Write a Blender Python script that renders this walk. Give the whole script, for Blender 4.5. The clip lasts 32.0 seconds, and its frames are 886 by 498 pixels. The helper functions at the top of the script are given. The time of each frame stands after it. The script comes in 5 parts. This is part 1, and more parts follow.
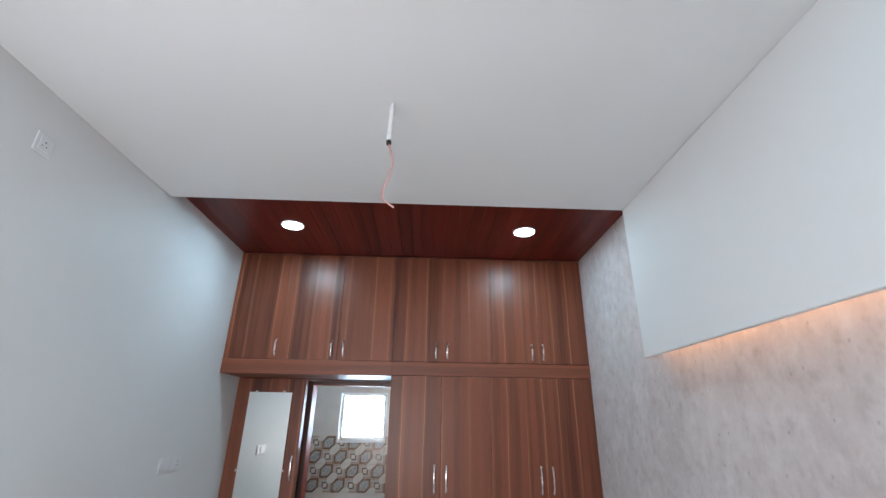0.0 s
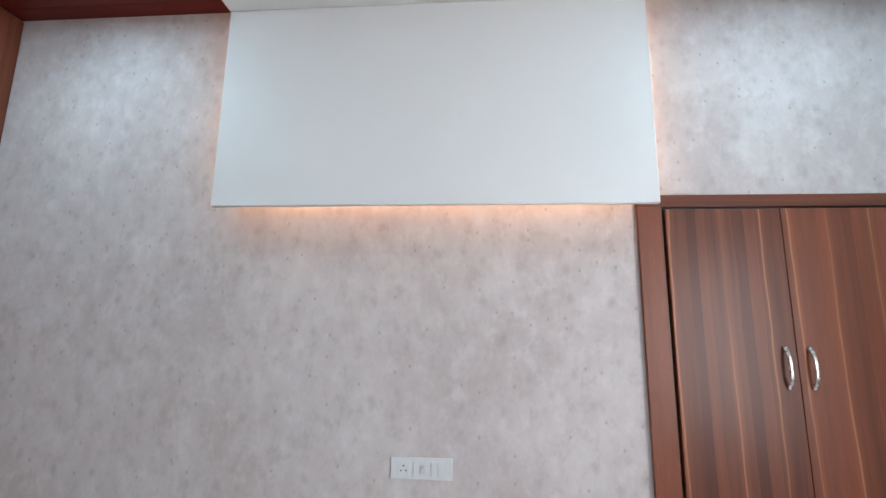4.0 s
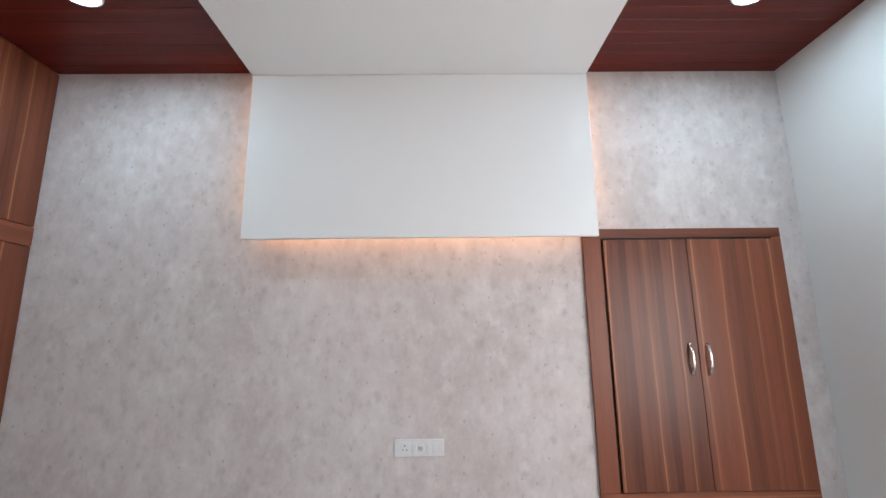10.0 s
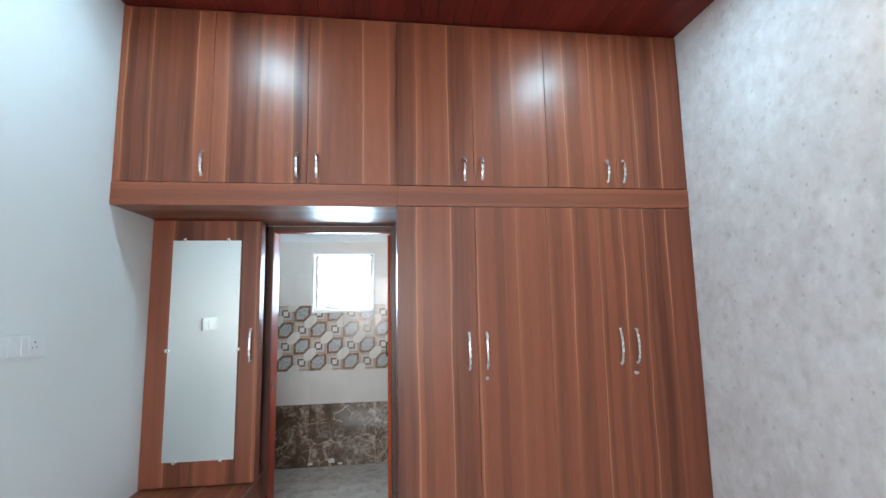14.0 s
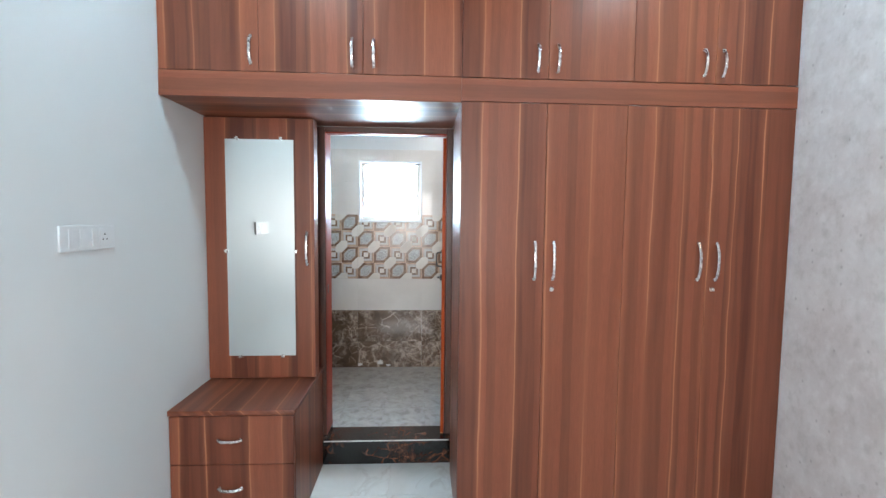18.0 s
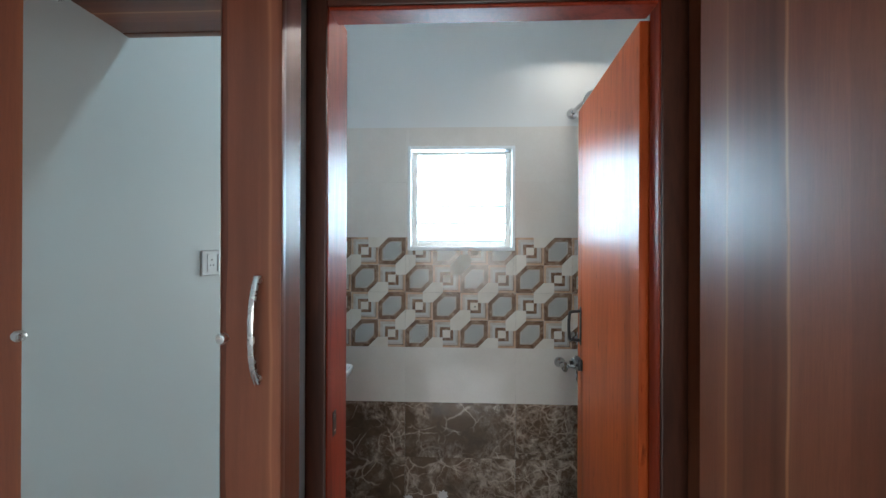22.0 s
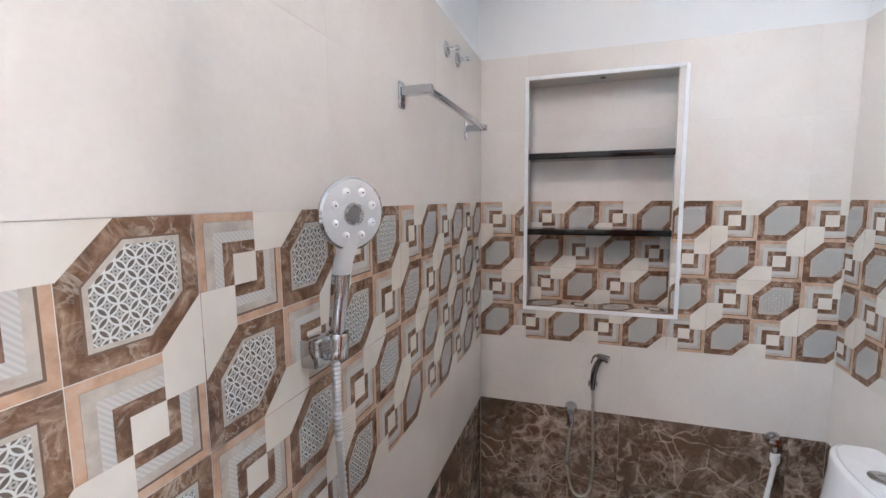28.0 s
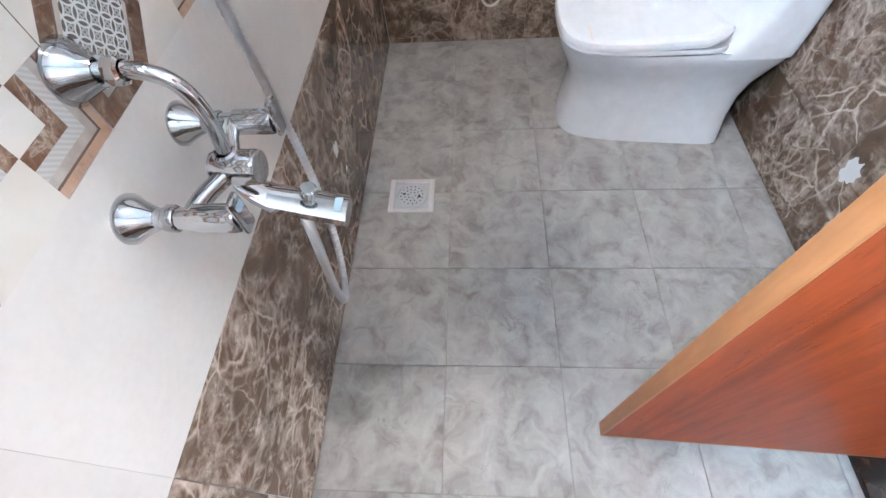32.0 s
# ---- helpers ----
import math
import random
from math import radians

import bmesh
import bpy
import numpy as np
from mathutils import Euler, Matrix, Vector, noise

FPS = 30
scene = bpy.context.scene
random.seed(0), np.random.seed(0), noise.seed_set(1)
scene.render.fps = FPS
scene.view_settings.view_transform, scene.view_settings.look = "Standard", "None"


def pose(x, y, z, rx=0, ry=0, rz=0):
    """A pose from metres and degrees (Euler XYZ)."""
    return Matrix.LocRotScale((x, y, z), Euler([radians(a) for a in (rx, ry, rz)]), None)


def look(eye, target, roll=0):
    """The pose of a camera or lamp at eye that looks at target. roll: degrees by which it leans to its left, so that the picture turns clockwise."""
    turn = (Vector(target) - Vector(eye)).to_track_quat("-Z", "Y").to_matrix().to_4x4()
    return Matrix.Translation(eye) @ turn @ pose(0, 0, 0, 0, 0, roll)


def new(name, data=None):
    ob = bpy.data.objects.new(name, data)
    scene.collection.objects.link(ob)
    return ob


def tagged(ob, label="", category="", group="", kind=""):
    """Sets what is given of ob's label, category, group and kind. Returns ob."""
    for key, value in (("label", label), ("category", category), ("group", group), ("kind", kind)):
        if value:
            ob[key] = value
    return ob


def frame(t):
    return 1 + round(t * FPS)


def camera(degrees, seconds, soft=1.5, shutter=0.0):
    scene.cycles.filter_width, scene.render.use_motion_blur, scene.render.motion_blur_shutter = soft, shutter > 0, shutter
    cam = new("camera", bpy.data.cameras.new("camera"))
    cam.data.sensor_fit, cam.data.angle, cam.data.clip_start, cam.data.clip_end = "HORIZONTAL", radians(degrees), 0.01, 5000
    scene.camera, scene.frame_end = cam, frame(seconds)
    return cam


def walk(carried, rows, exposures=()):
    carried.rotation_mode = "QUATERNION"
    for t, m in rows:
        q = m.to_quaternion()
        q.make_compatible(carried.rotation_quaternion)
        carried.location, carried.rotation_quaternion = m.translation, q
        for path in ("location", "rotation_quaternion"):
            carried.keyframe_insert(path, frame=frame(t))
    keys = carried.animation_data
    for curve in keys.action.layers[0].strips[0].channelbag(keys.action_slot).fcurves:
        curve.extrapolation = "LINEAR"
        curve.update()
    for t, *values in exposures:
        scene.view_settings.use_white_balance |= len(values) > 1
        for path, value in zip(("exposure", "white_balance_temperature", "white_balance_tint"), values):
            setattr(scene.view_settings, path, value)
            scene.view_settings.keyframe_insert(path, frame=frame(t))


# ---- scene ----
cam = camera(90.8, 32.0)
PATH = [
    (0, (0.384, -5.733, 1.659), (0.445, -3.876, 2.4), 0.9),
    (0.5, (0.356, -5.537, 1.573), (0.677, -3.686, 2.26), 0.9),
    (1, (0.31, -5.369, 1.57), (0.963, -3.592, 2.214), 1.6),
    (1.5, (0.323, -5.157, 1.567), (1.28, -3.515, 2.191), 2.5),
    (2, (0.337, -4.934, 1.536), (1.701, -3.608, 2.155), 1.6),
    (2.5, (0.32, -4.727, 1.552), (2.018, -3.854, 2.146), 1.4),
    (3, (0.213, -4.568, 1.499), (2.071, -4.084, 2.056), 1.1),
    (3.5, (0.048, -4.464, 1.522), (1.977, -4.165, 1.959), 0.8),
    (4, (-0.121, -4.349, 1.53), (1.844, -4.202, 1.872), 0.7),
    (4.5, (-0.28, -4.312, 1.469), (1.693, -4.279, 1.792), 1.0),
    (6.5, (-0.686, -4.191, 1.469), (1.313, -4.262, 1.484), 0.9),
    (7, (-0.696, -4.183, 1.424), (1.299, -4.246, 1.288), 0.8),
    (7.5, (-0.688, -4.195, 1.409), (1.301, -4.241, 1.206), 0.7),
    (8, (-0.701, -4.192, 1.448), (1.294, -4.252, 1.32), 0.9),
    (8.5, (-0.724, -4.189, 1.489), (1.273, -4.257, 1.555), 0.9),
    (9, (-0.762, -4.203, 1.542), (1.22, -4.258, 1.801), 0.7),
    (9.5, (-0.748, -4.204, 1.543), (1.217, -4.259, 1.909), 0.1),
    (10, (-0.615, -4.236, 1.529), (1.349, -4.261, 1.907), -0.7),
    (10.5, (-0.406, -4.291, 1.521), (1.561, -4.205, 1.868), -1.1),
    (11, (-0.216, -4.27, 1.482), (1.74, -4.021, 1.819), -1.4),
    (11.5, (-0.031, -4.262, 1.518), (1.854, -3.653, 1.789), -1.6),
    (12, (0.11, -4.267, 1.516), (1.778, -3.19, 1.754), -1.6),
    (12.5, (0.153, -4.27, 1.524), (1.472, -2.781, 1.736), -1.8),
    (13, (0.142, -4.272, 1.538), (1.016, -2.485, 1.748), -1.7),
    (13.5, (0.1, -4.254, 1.534), (0.582, -2.325, 1.746), -1.6),
    (14, (0.059, -4.264, 1.523), (0.303, -2.293, 1.758), -1.0),
    (14.5, (0.022, -4.258, 1.566), (0.207, -2.289, 1.867), -0.8),
    (16.5, (0.044, -4.212, 1.488), (0.18, -2.224, 1.653), -0.0),
    (17, (0.034, -4.199, 1.469), (0.19, -2.206, 1.491), 0.1),
    (17.5, (0.007, -4.174, 1.457), (0.164, -2.181, 1.385), 0.3),
    (18, (-0.088, -4.108, 1.46), (0.014, -2.115, 1.326), 0.6),
    (18.5, (-0.153, -3.982, 1.439), (-0.301, -1.995, 1.267), 0.4),
    (19, (-0.131, -3.769, 1.442), (-0.494, -1.81, 1.276), 0.5),
    (19.5, (-0.156, -3.537, 1.45), (-0.605, -1.595, 1.289), 0.6),
    (20, (-0.229, -3.29, 1.469), (-0.674, -1.345, 1.333), 0.3),
    (20.5, (-0.249, -3.047, 1.462), (-0.643, -1.088, 1.362), -0.1),
    (21, (-0.269, -2.819, 1.458), (-0.563, -0.842, 1.402), -0.3),
    (21.5, (-0.335, -2.564, 1.45), (-0.513, -0.572, 1.423), -0.4),
    (22, (-0.362, -2.379, 1.433), (-0.453, -0.381, 1.436), 0.2),
    (22.5, (-0.351, -2.18, 1.466), (-0.399, -0.181, 1.45), 0.0),
    (23, (-0.315, -1.936, 1.494), (-0.367, 0.062, 1.429), 0.8),
    (23.5, (-0.261, -1.68, 1.441), (-0.387, 0.316, 1.428), 1.0),
    (24, (-0.341, -1.534, 1.476), (-0.369, 0.465, 1.414), 0.7),
    (24.5, (-0.332, -1.373, 1.482), (-0.323, 0.626, 1.412), 1.1),
    (26.5, (-0.303, -0.688, 1.52), (0.609, 1.086, 1.369), -0.4),
    (27, (-0.253, -0.563, 1.52), (1.072, 0.922, 1.32), -0.4),
    (27.5, (-0.206, -0.458, 1.519), (1.509, 0.549, 1.307), -0.6),
    (28, (-0.175, -0.439, 1.515), (1.715, 0.175, 1.287), -0.5),
    (28.5, (-0.159, -0.434, 1.523), (1.785, -0.039, 1.27), -0.5),
    (29, (-0.162, -0.403, 1.496), (1.798, -0.148, 1.191), -0.5),
    (29.5, (-0.139, -0.45, 1.459), (1.788, -0.211, 0.98), -1.3),
    (30, (-0.139, -0.403, 1.394), (1.715, -0.246, 0.66), -1.6),
    (30.5, (-0.122, -0.397, 1.325), (1.595, -0.259, 0.309), -3.0),
    (31, (-0.114, -0.394, 1.262), (1.405, -0.257, -0.033), -3.8),
    (31.5, (-0.106, -0.375, 1.212), (1.167, -0.249, -0.326), -4.3),
    (32, (-0.116, -0.379, 1.197), (0.96, -0.236, -0.483), -6.6),
]
EXPOSURES = [
    (0, -0.35, 6900, 17), (1, -0.28, 7200, 22), (2, -0.42, 7100, 20), (3, -0.35, 7200, 18), (4, -0.25, 7000, 17), (7, -0.15, 7000, 17), (8, -0.16, 7450, 21), (9, -0.25, 7600, 22), (10, -0.25, 7450, 21), (11, -0.25, 7400, 21), (12, -0.28, 7050, 17), (13, 0.18, 6890, 13), (14, 0.38, 6690, 10), (17, 0.52, 6690, 12), (18, 0.50, 6890, 13), (20, 0.12, 7000, 15),
    (22, -0.2, 6800, 9), (23, -0.3, 6900, 15), (24.5, -0.4, 6700, 13), (26.5, -0.45, 7000, 21), (27, 0.3, 7150, 22), (27.5, 0.85, 7100, 22), (28, 1.2, 7100, 22), (29, 1.4, 7100, 22), (30.5, 1.82, 6850, 20), (31, 1.85, 6780, 20), (32, 1.75, 6600, 18)]
walk(cam, [(t, look(e, g, r)) for t, e, g, r in PATH], EXPOSURES)

# ---- world, sun, large lights ----
world = bpy.data.worlds.new("world")
scene.world = world
world.use_nodes = True
wn = world.node_tree
sky = wn.nodes.new("ShaderNodeTexSky")
sky.sky_type = "NISHITA"
sky.sun_disc = False
sky.sun_elevation = radians(48)
sky.sun_rotation = radians(200)
wn.nodes["Background"].inputs[1].default_value = 0.10
wn.links.new(sky.outputs[0], wn.nodes["Background"].inputs[0])


def area_lamp(name, place, target, sx, sy, power, color):
    data = bpy.data.lights.new(name, "AREA")
    data.shape, data.size, data.size_y, data.energy, data.color = "RECTANGLE", sx, sy, power, color
    ob = new(name, data)
    ob.matrix_world = look(place, target)
    return ob


# daylight in the openings: the bedroom's window behind the walk, and the bathroom's louvre window
area_lamp("window_daylight", (-0.30, -6.30, 1.42), (-0.30, -2.0, 1.40), 1.46, 1.30, 60, (0.90, 0.95, 1.0))
area_lamp("bathroom_daylight", (-0.372, 0.114, 1.714), (-0.372, -1.0, 1.70), 0.486, 0.480, 25, (0.47, 0.76, 1.0))


# ---- materials ----
class Mat:
    """A node material under construction."""

    def __init__(self, name, rough=0.5, metal=0.0, spec=0.5):
        self.m = bpy.data.materials.new(name)
        self.m.use_nodes = True
        self.t = self.m.node_tree
        self.p = self.t.nodes["Principled BSDF"]
        self.put("Roughness", rough)
        self.put("Metallic", metal)
        self.put("Specular IOR Level", spec)

    def node(self, kind, operation="", data_type="", blend_type="", feature="", voronoi="", dims=""):
        n = self.t.nodes.new("ShaderNode" + kind)
        if operation:
            n.operation = operation
        if data_type:
            n.data_type = data_type
        if blend_type:
            n.blend_type = blend_type
        if voronoi:
            n.voronoi_dimensions = voronoi
        if feature:
            n.feature = feature
        if dims:
            n.noise_dimensions = dims
        return n

    def put(self, socket, v):
        if hasattr(v, "is_output"):
            self.t.links.new(v, self.p.inputs[socket])
        else:
            self.p.inputs[socket].default_value = v

    def set(self, n, i, v):
        if hasattr(v, "is_output"):
            self.t.links.new(v, n.inputs[i])
        else:
            n.inputs[i].default_value = v

    def coords(self, space="world"):
        if space == "world":
            return self.node("NewGeometry").outputs["Position"]
        return self.node("TexCoord").outputs["Object"]

    def chance(self):
        return self.node("ObjectInfo").outputs["Random"]

    def math(self, op, a, b=0.0, c=0.0):
        n = self.node("Math", operation=op)
        self.set(n, 0, a)
        self.set(n, 1, b)
        if op in ("MULTIPLY_ADD", "SMOOTH_MIN", "COMPARE"):
            self.set(n, 2, c)
        return n.outputs[0]

    def scaled(self, v, s, shift=None):
        n = self.node("VectorMath", operation="MULTIPLY")
        self.set(n, 0, v)
        n.inputs[1].default_value = s
        v = n.outputs[0]
        if shift is not None:
            a = self.node("VectorMath", operation="ADD")
            self.set(a, 0, v)
            self.set(a, 1, shift)
            v = a.outputs[0]
        return v

    def noise(self, v, scale, detail=4.0, rough=0.55, warp=0.0):
        n = self.node("TexNoise")
        self.set(n, "Vector", v)
        n.inputs["Scale"].default_value = scale
        n.inputs["Detail"].default_value = detail
        n.inputs["Roughness"].default_value = rough
        n.inputs["Distortion"].default_value = warp
        return n.outputs["Fac"]

    def ramp(self, f, stops):
        n = self.node("ValToRGB")
        self.set(n, 0, f)
        e = n.color_ramp.elements
        while len(e) < len(stops):
            e.new(0.5)
        for el, (at, c) in zip(e, stops):
            el.position = at
            el.color = (*c, 1) if len(c) == 3 else c
        return n.outputs[0]

    def grey(self, f, a, b, lo=0.0, hi=1.0):
        n = self.node("MapRange")
        self.set(n, 0, f)
        n.inputs[1].default_value, n.inputs[2].default_value = a, b
        n.inputs[3].default_value, n.inputs[4].default_value = lo, hi
        return n.outputs[0]

    def mix(self, f, a, b, kind="MIX"):
        n = self.node("Mix", data_type="RGBA", blend_type=kind)
        self.set(n, 0, f)
        for i, v in ((6, a), (7, b)):
            self.set(n, i, v if hasattr(v, "is_output") else (*v, 1))
        return n.outputs[2]

    def bump(self, f, strength, depth=0.002):
        n = self.node("Bump")
        n.inputs["Strength"].default_value = strength
        n.inputs["Distance"].default_value = depth
        self.set(n, "Height", f)
        self.put("Normal", n.outputs[0])

    def separate(self, v):
        n = self.node("SeparateXYZ")
        self.set(n, 0, v)
        return n.outputs


def paint(name, color, rough=0.55, grain=0.04):
    k = Mat(name, rough)
    v = k.coords()
    big = k.noise(v, 1.3, 3)
    c = k.mix(k.grey(big, 0.3, 0.7, 0, 1), [x * (1 - grain) for x in color], color)
    k.put("Base Color", c)
    k.bump(k.noise(v, 140, 3), 0.12, 0.001)
    return k.m


def laminate(name, axis, dark=(0.096, 0.023, 0.011), mid=(0.238, 0.067, 0.033), pale=(0.50, 0.195, 0.092), rough=0.37, spec=0.44):
    """Walnut-red laminate; axis: the way the grain runs."""
    k = Mat(name, rough, spec=spec)
    x, y, z = k.separate(k.coords())
    across = {"z": k.math("ADD", x, y), "x": k.math("ADD", z, y), "y": k.math("ADD", x, z)}[axis]
    along = {"z": z, "x": x, "y": y}[axis]
    wob = k.node("TexNoise", dims="2D")
    cv = k.node("CombineXYZ")
    k.set(cv, 0, k.math("MULTIPLY", across, 5.0))
    k.set(cv, 1, k.math("MULTIPLY", along, 0.9))
    k.set(wob, "Vector", cv.outputs[0])
    wob.inputs["Scale"].default_value = 1.0
    quick = k.node("TexNoise", dims="2D")
    qv = k.node("CombineXYZ")
    k.set(qv, 0, k.math("MULTIPLY", across, 16.0))
    k.set(qv, 1, k.math("MULTIPLY", along, 5.0))
    k.set(quick, "Vector", qv.outputs[0])
    quick.inputs["Scale"].default_value = 1.0
    p = k.math("MULTIPLY_ADD", wob.outputs["Fac"], 0.026, across)
    p = k.math("MULTIPLY_ADD", quick.outputs["Fac"], 0.007, p)
    pv = k.node("CombineXYZ")
    k.set(pv, 0, p)
    k.set(pv, 1, k.math("MULTIPLY", along, 0.045))
    def bands(scale):
        n = k.node("TexVoronoi", voronoi="1D", feature="F1")
        k.set(n, "W", p)
        n.inputs["Scale"].default_value = scale
        return k.separate(n.outputs["Color"])[0]

    fine = k.noise(pv.outputs[0], 240, 4, 0.75)
    tone = k.math("ADD", k.math("MULTIPLY", bands(6.2), 0.42), k.math("MULTIPLY", bands(21.0), 0.26))
    tone = k.math("MULTIPLY_ADD", k.noise(pv.outputs[0], 30, 4, 0.65), 0.5, tone)
    c = k.ramp(tone, [(0.28, dark), (0.50, [v * 0.78 for v in mid]), (0.66, mid), (0.92, [v * 1.22 for v in mid])])
    c = k.mix(k.grey(fine, 0.35, 0.75, 0, 0.42), c, [v * 0.85 for v in dark])
    vor = k.node("TexVoronoi", voronoi="1D", feature="DISTANCE_TO_EDGE")
    k.set(vor, "W", p)
    vor.inputs["Scale"].default_value = 6.2
    line = k.grey(vor.outputs[0], 0.0, 0.030, 1, 0)
    fade = k.grey(k.noise(pv.outputs[0], 9, 2), 0.44, 0.62, 0.0, 0.85)
    soft = k.grey(vor.outputs[0], 0.0, 0.16, 0.30, 0)
    c = k.mix(soft, c, [v * 0.55 + w * 0.45 for v, w in zip(mid, pale)])
    c = k.mix(k.math("MULTIPLY", line, fade), c, pale)
    k.put("Base Color", c)
    return k.m


def timber(name, dark, light, rough=0.3, scale=1.0, axis="z", spec=0.5, ripple=0.0):
    """Stained solid wood or veneer with flowing grain."""
    k = Mat(name, rough, spec=spec)
    sc = {"z": (9 * scale, 9 * scale, 0.9 * scale), "y": (9 * scale, 0.9 * scale, 9 * scale), "x": (0.9 * scale, 9 * scale, 9 * scale)}[axis]
    v = k.scaled(k.coords("object"), sc)
    a = k.noise(v, 1.2, 5, 0.6, 0.9)
    f = k.noise(v, 14, 3, 0.65)
    c = k.ramp(a, [(0.28, dark), (0.5, light), (0.7, [x * 0.78 for x in light])])
    c = k.mix(k.grey(f, 0.45, 0.75, 0, 0.45), c, dark)
    k.put("Base Color", c)
    if ripple:
        fleck = k.noise(k.scaled(k.coords("object"), (34, 34, 9)), 1.0, 3, 0.7)
        c = k.mix(k.grey(fleck, 0.62, 0.74, 0, 0.75), c, [x * 0.6 for x in dark])
        k.put("Base Color", c)
        f = k.noise(k.scaled(k.coords("object"), (25, 25, 150)), 1.0, 3)
    k.bump(f, 0.08 + ripple * 0.2, 0.0008)
    return k.m


def warped(k, v, scale, amount):
    n = k.node("TexNoise")
    k.set(n, "Vector", v)
    n.inputs["Scale"].default_value = scale
    n.inputs["Detail"].default_value = 3
    a = k.node("VectorMath", operation="MULTIPLY_ADD")
    k.set(a, 0, n.outputs["Color"])
    a.inputs[1].default_value = (amount, amount, amount)
    k.set(a, 2, v)
    return a.outputs[0]


def cell_lines(k, v, scale, width):
    vo = k.node("TexVoronoi", feature="DISTANCE_TO_EDGE")
    k.set(vo, "Vector", v)
    vo.inputs["Scale"].default_value = scale
    return k.grey(vo.outputs[0], 0.0, width, 1, 0)


def emperador(name, base=(0.052, 0.029, 0.018), mid=(0.122, 0.072, 0.047), vein=(0.58, 0.47, 0.38), rough=0.10, scale=1.0, amount=1.0, zone_at=0.46, cloud=0.85, wide=1.0):
    """Dark marble: plain brown patches, and crushed zones of small cells in a pale matrix with a few long veins."""
    k = Mat(name, rough, spec=0.5)
    r = k.math("MULTIPLY", k.chance(), 37.0)
    v = k.scaled(k.coords("object"), (scale, scale, scale), r)
    w = warped(k, v, 5, 0.12)
    w2 = warped(k, w, 30, 0.020)
    zone = k.grey(k.noise(w, 3.4, 3), zone_at - 0.04, zone_at + 0.07, 0, 1)
    ground = k.ramp(k.noise(w, 6, 6, 0.68), [(0.28, base), (0.50, mid), (0.76, [x * 1.35 for x in mid])])
    rust = k.math("MULTIPLY", zone, k.grey(k.noise(w2, 13, 2), 0.56, 0.66, 0, 0.38))
    c = k.mix(rust, ground, (base[0] * 2.1, base[1] * 1.1, base[2] * 0.9))
    pale = [x * 0.78 + y * 0.22 for x, y in zip(vein, mid)]
    broken = k.grey(k.noise(w, 11, 5, 0.7), 0.40, 0.60, 0.0, 1)
    for size, width, part_of in ((9, 0.050 * wide, 0.90 / wide), (21, 0.085 * wide, 0.75 / wide)):
        net = k.math("MULTIPLY", k.math("MULTIPLY", cell_lines(k, w2, size, width), zone), broken)
        c = k.mix(k.math("MULTIPLY", net, part_of * cloud), c, pale)
    haze = k.math("MULTIPLY", zone, k.grey(k.noise(w2, 17, 5, 0.72), 0.47, 0.66, 0, 0.75 * cloud))
    c = k.mix(haze, c, pale)
    fleck = k.math("MULTIPLY", zone, k.grey(k.noise(w2, 34, 4, 0.7), 0.60, 0.70, 0, 0.75))
    c = k.mix(k.math("MULTIPLY", fleck, amount), c, vein)
    for size, width in ((4.2, 0.026), (7.5, 0.030)):
        longv = k.math("MULTIPLY", cell_lines(k, w2, size, width), k.grey(k.noise(w, 6, 3), zone_at, zone_at + 0.12, 0, 1))
        c = k.mix(k.math("MULTIPLY", longv, 0.85 * amount), c, [min(1, x * 1.1) for x in vein])
    k.put("Base Color", c)
    k.put("Roughness", k.grey(k.noise(v, 30, 2), 0.3, 0.7, rough * 0.8, rough * 1.4))
    return k.m


def tile_stone(name, a, b, rough=0.14, scale=3.0, bump=0.03):
    """Glazed tile with faint clouds; each tile shifts its print."""
    k = Mat(name, rough, spec=0.5)
    v = k.scaled(k.coords("object"), (1, 1, 1), k.math("MULTIPLY", k.chance(), 23.0))
    n = k.noise(v, scale, 5, 0.6, 0.4)
    f = k.noise(v, scale * 30, 3, 0.6)
    c = k.mix(k.grey(n, 0.3, 0.7), a, b)
    c = k.mix(k.grey(f, 0.4, 0.8, 0, 0.18), c, [x * 0.8 for x in a])
    k.put("Base Color", c)
    k.bump(k.noise(v, 9, 2), bump, 0.003)
    return k.m


def plain(name, color, rough=0.4, metal=0.0, spec=0.5):
    k = Mat(name, rough, metal, spec)
    v = k.coords("object")
    n = k.noise(v, 25, 3)
    k.put("Base Color", k.mix(k.grey(n, 0.3, 0.7), [x * 0.93 for x in color], color))
    k.put("Roughness", k.grey(k.noise(v, 60, 3), 0.25, 0.75, rough * 0.85, min(1, rough * 1.2)))
    return k.m


def glow(name, color, strength):
    k = Mat(name)
    k.put("Base Color", (0.8, 0.8, 0.8, 1))
    k.put("Emission Color", (*color, 1))
    k.put("Emission Strength", strength)
    return k.m


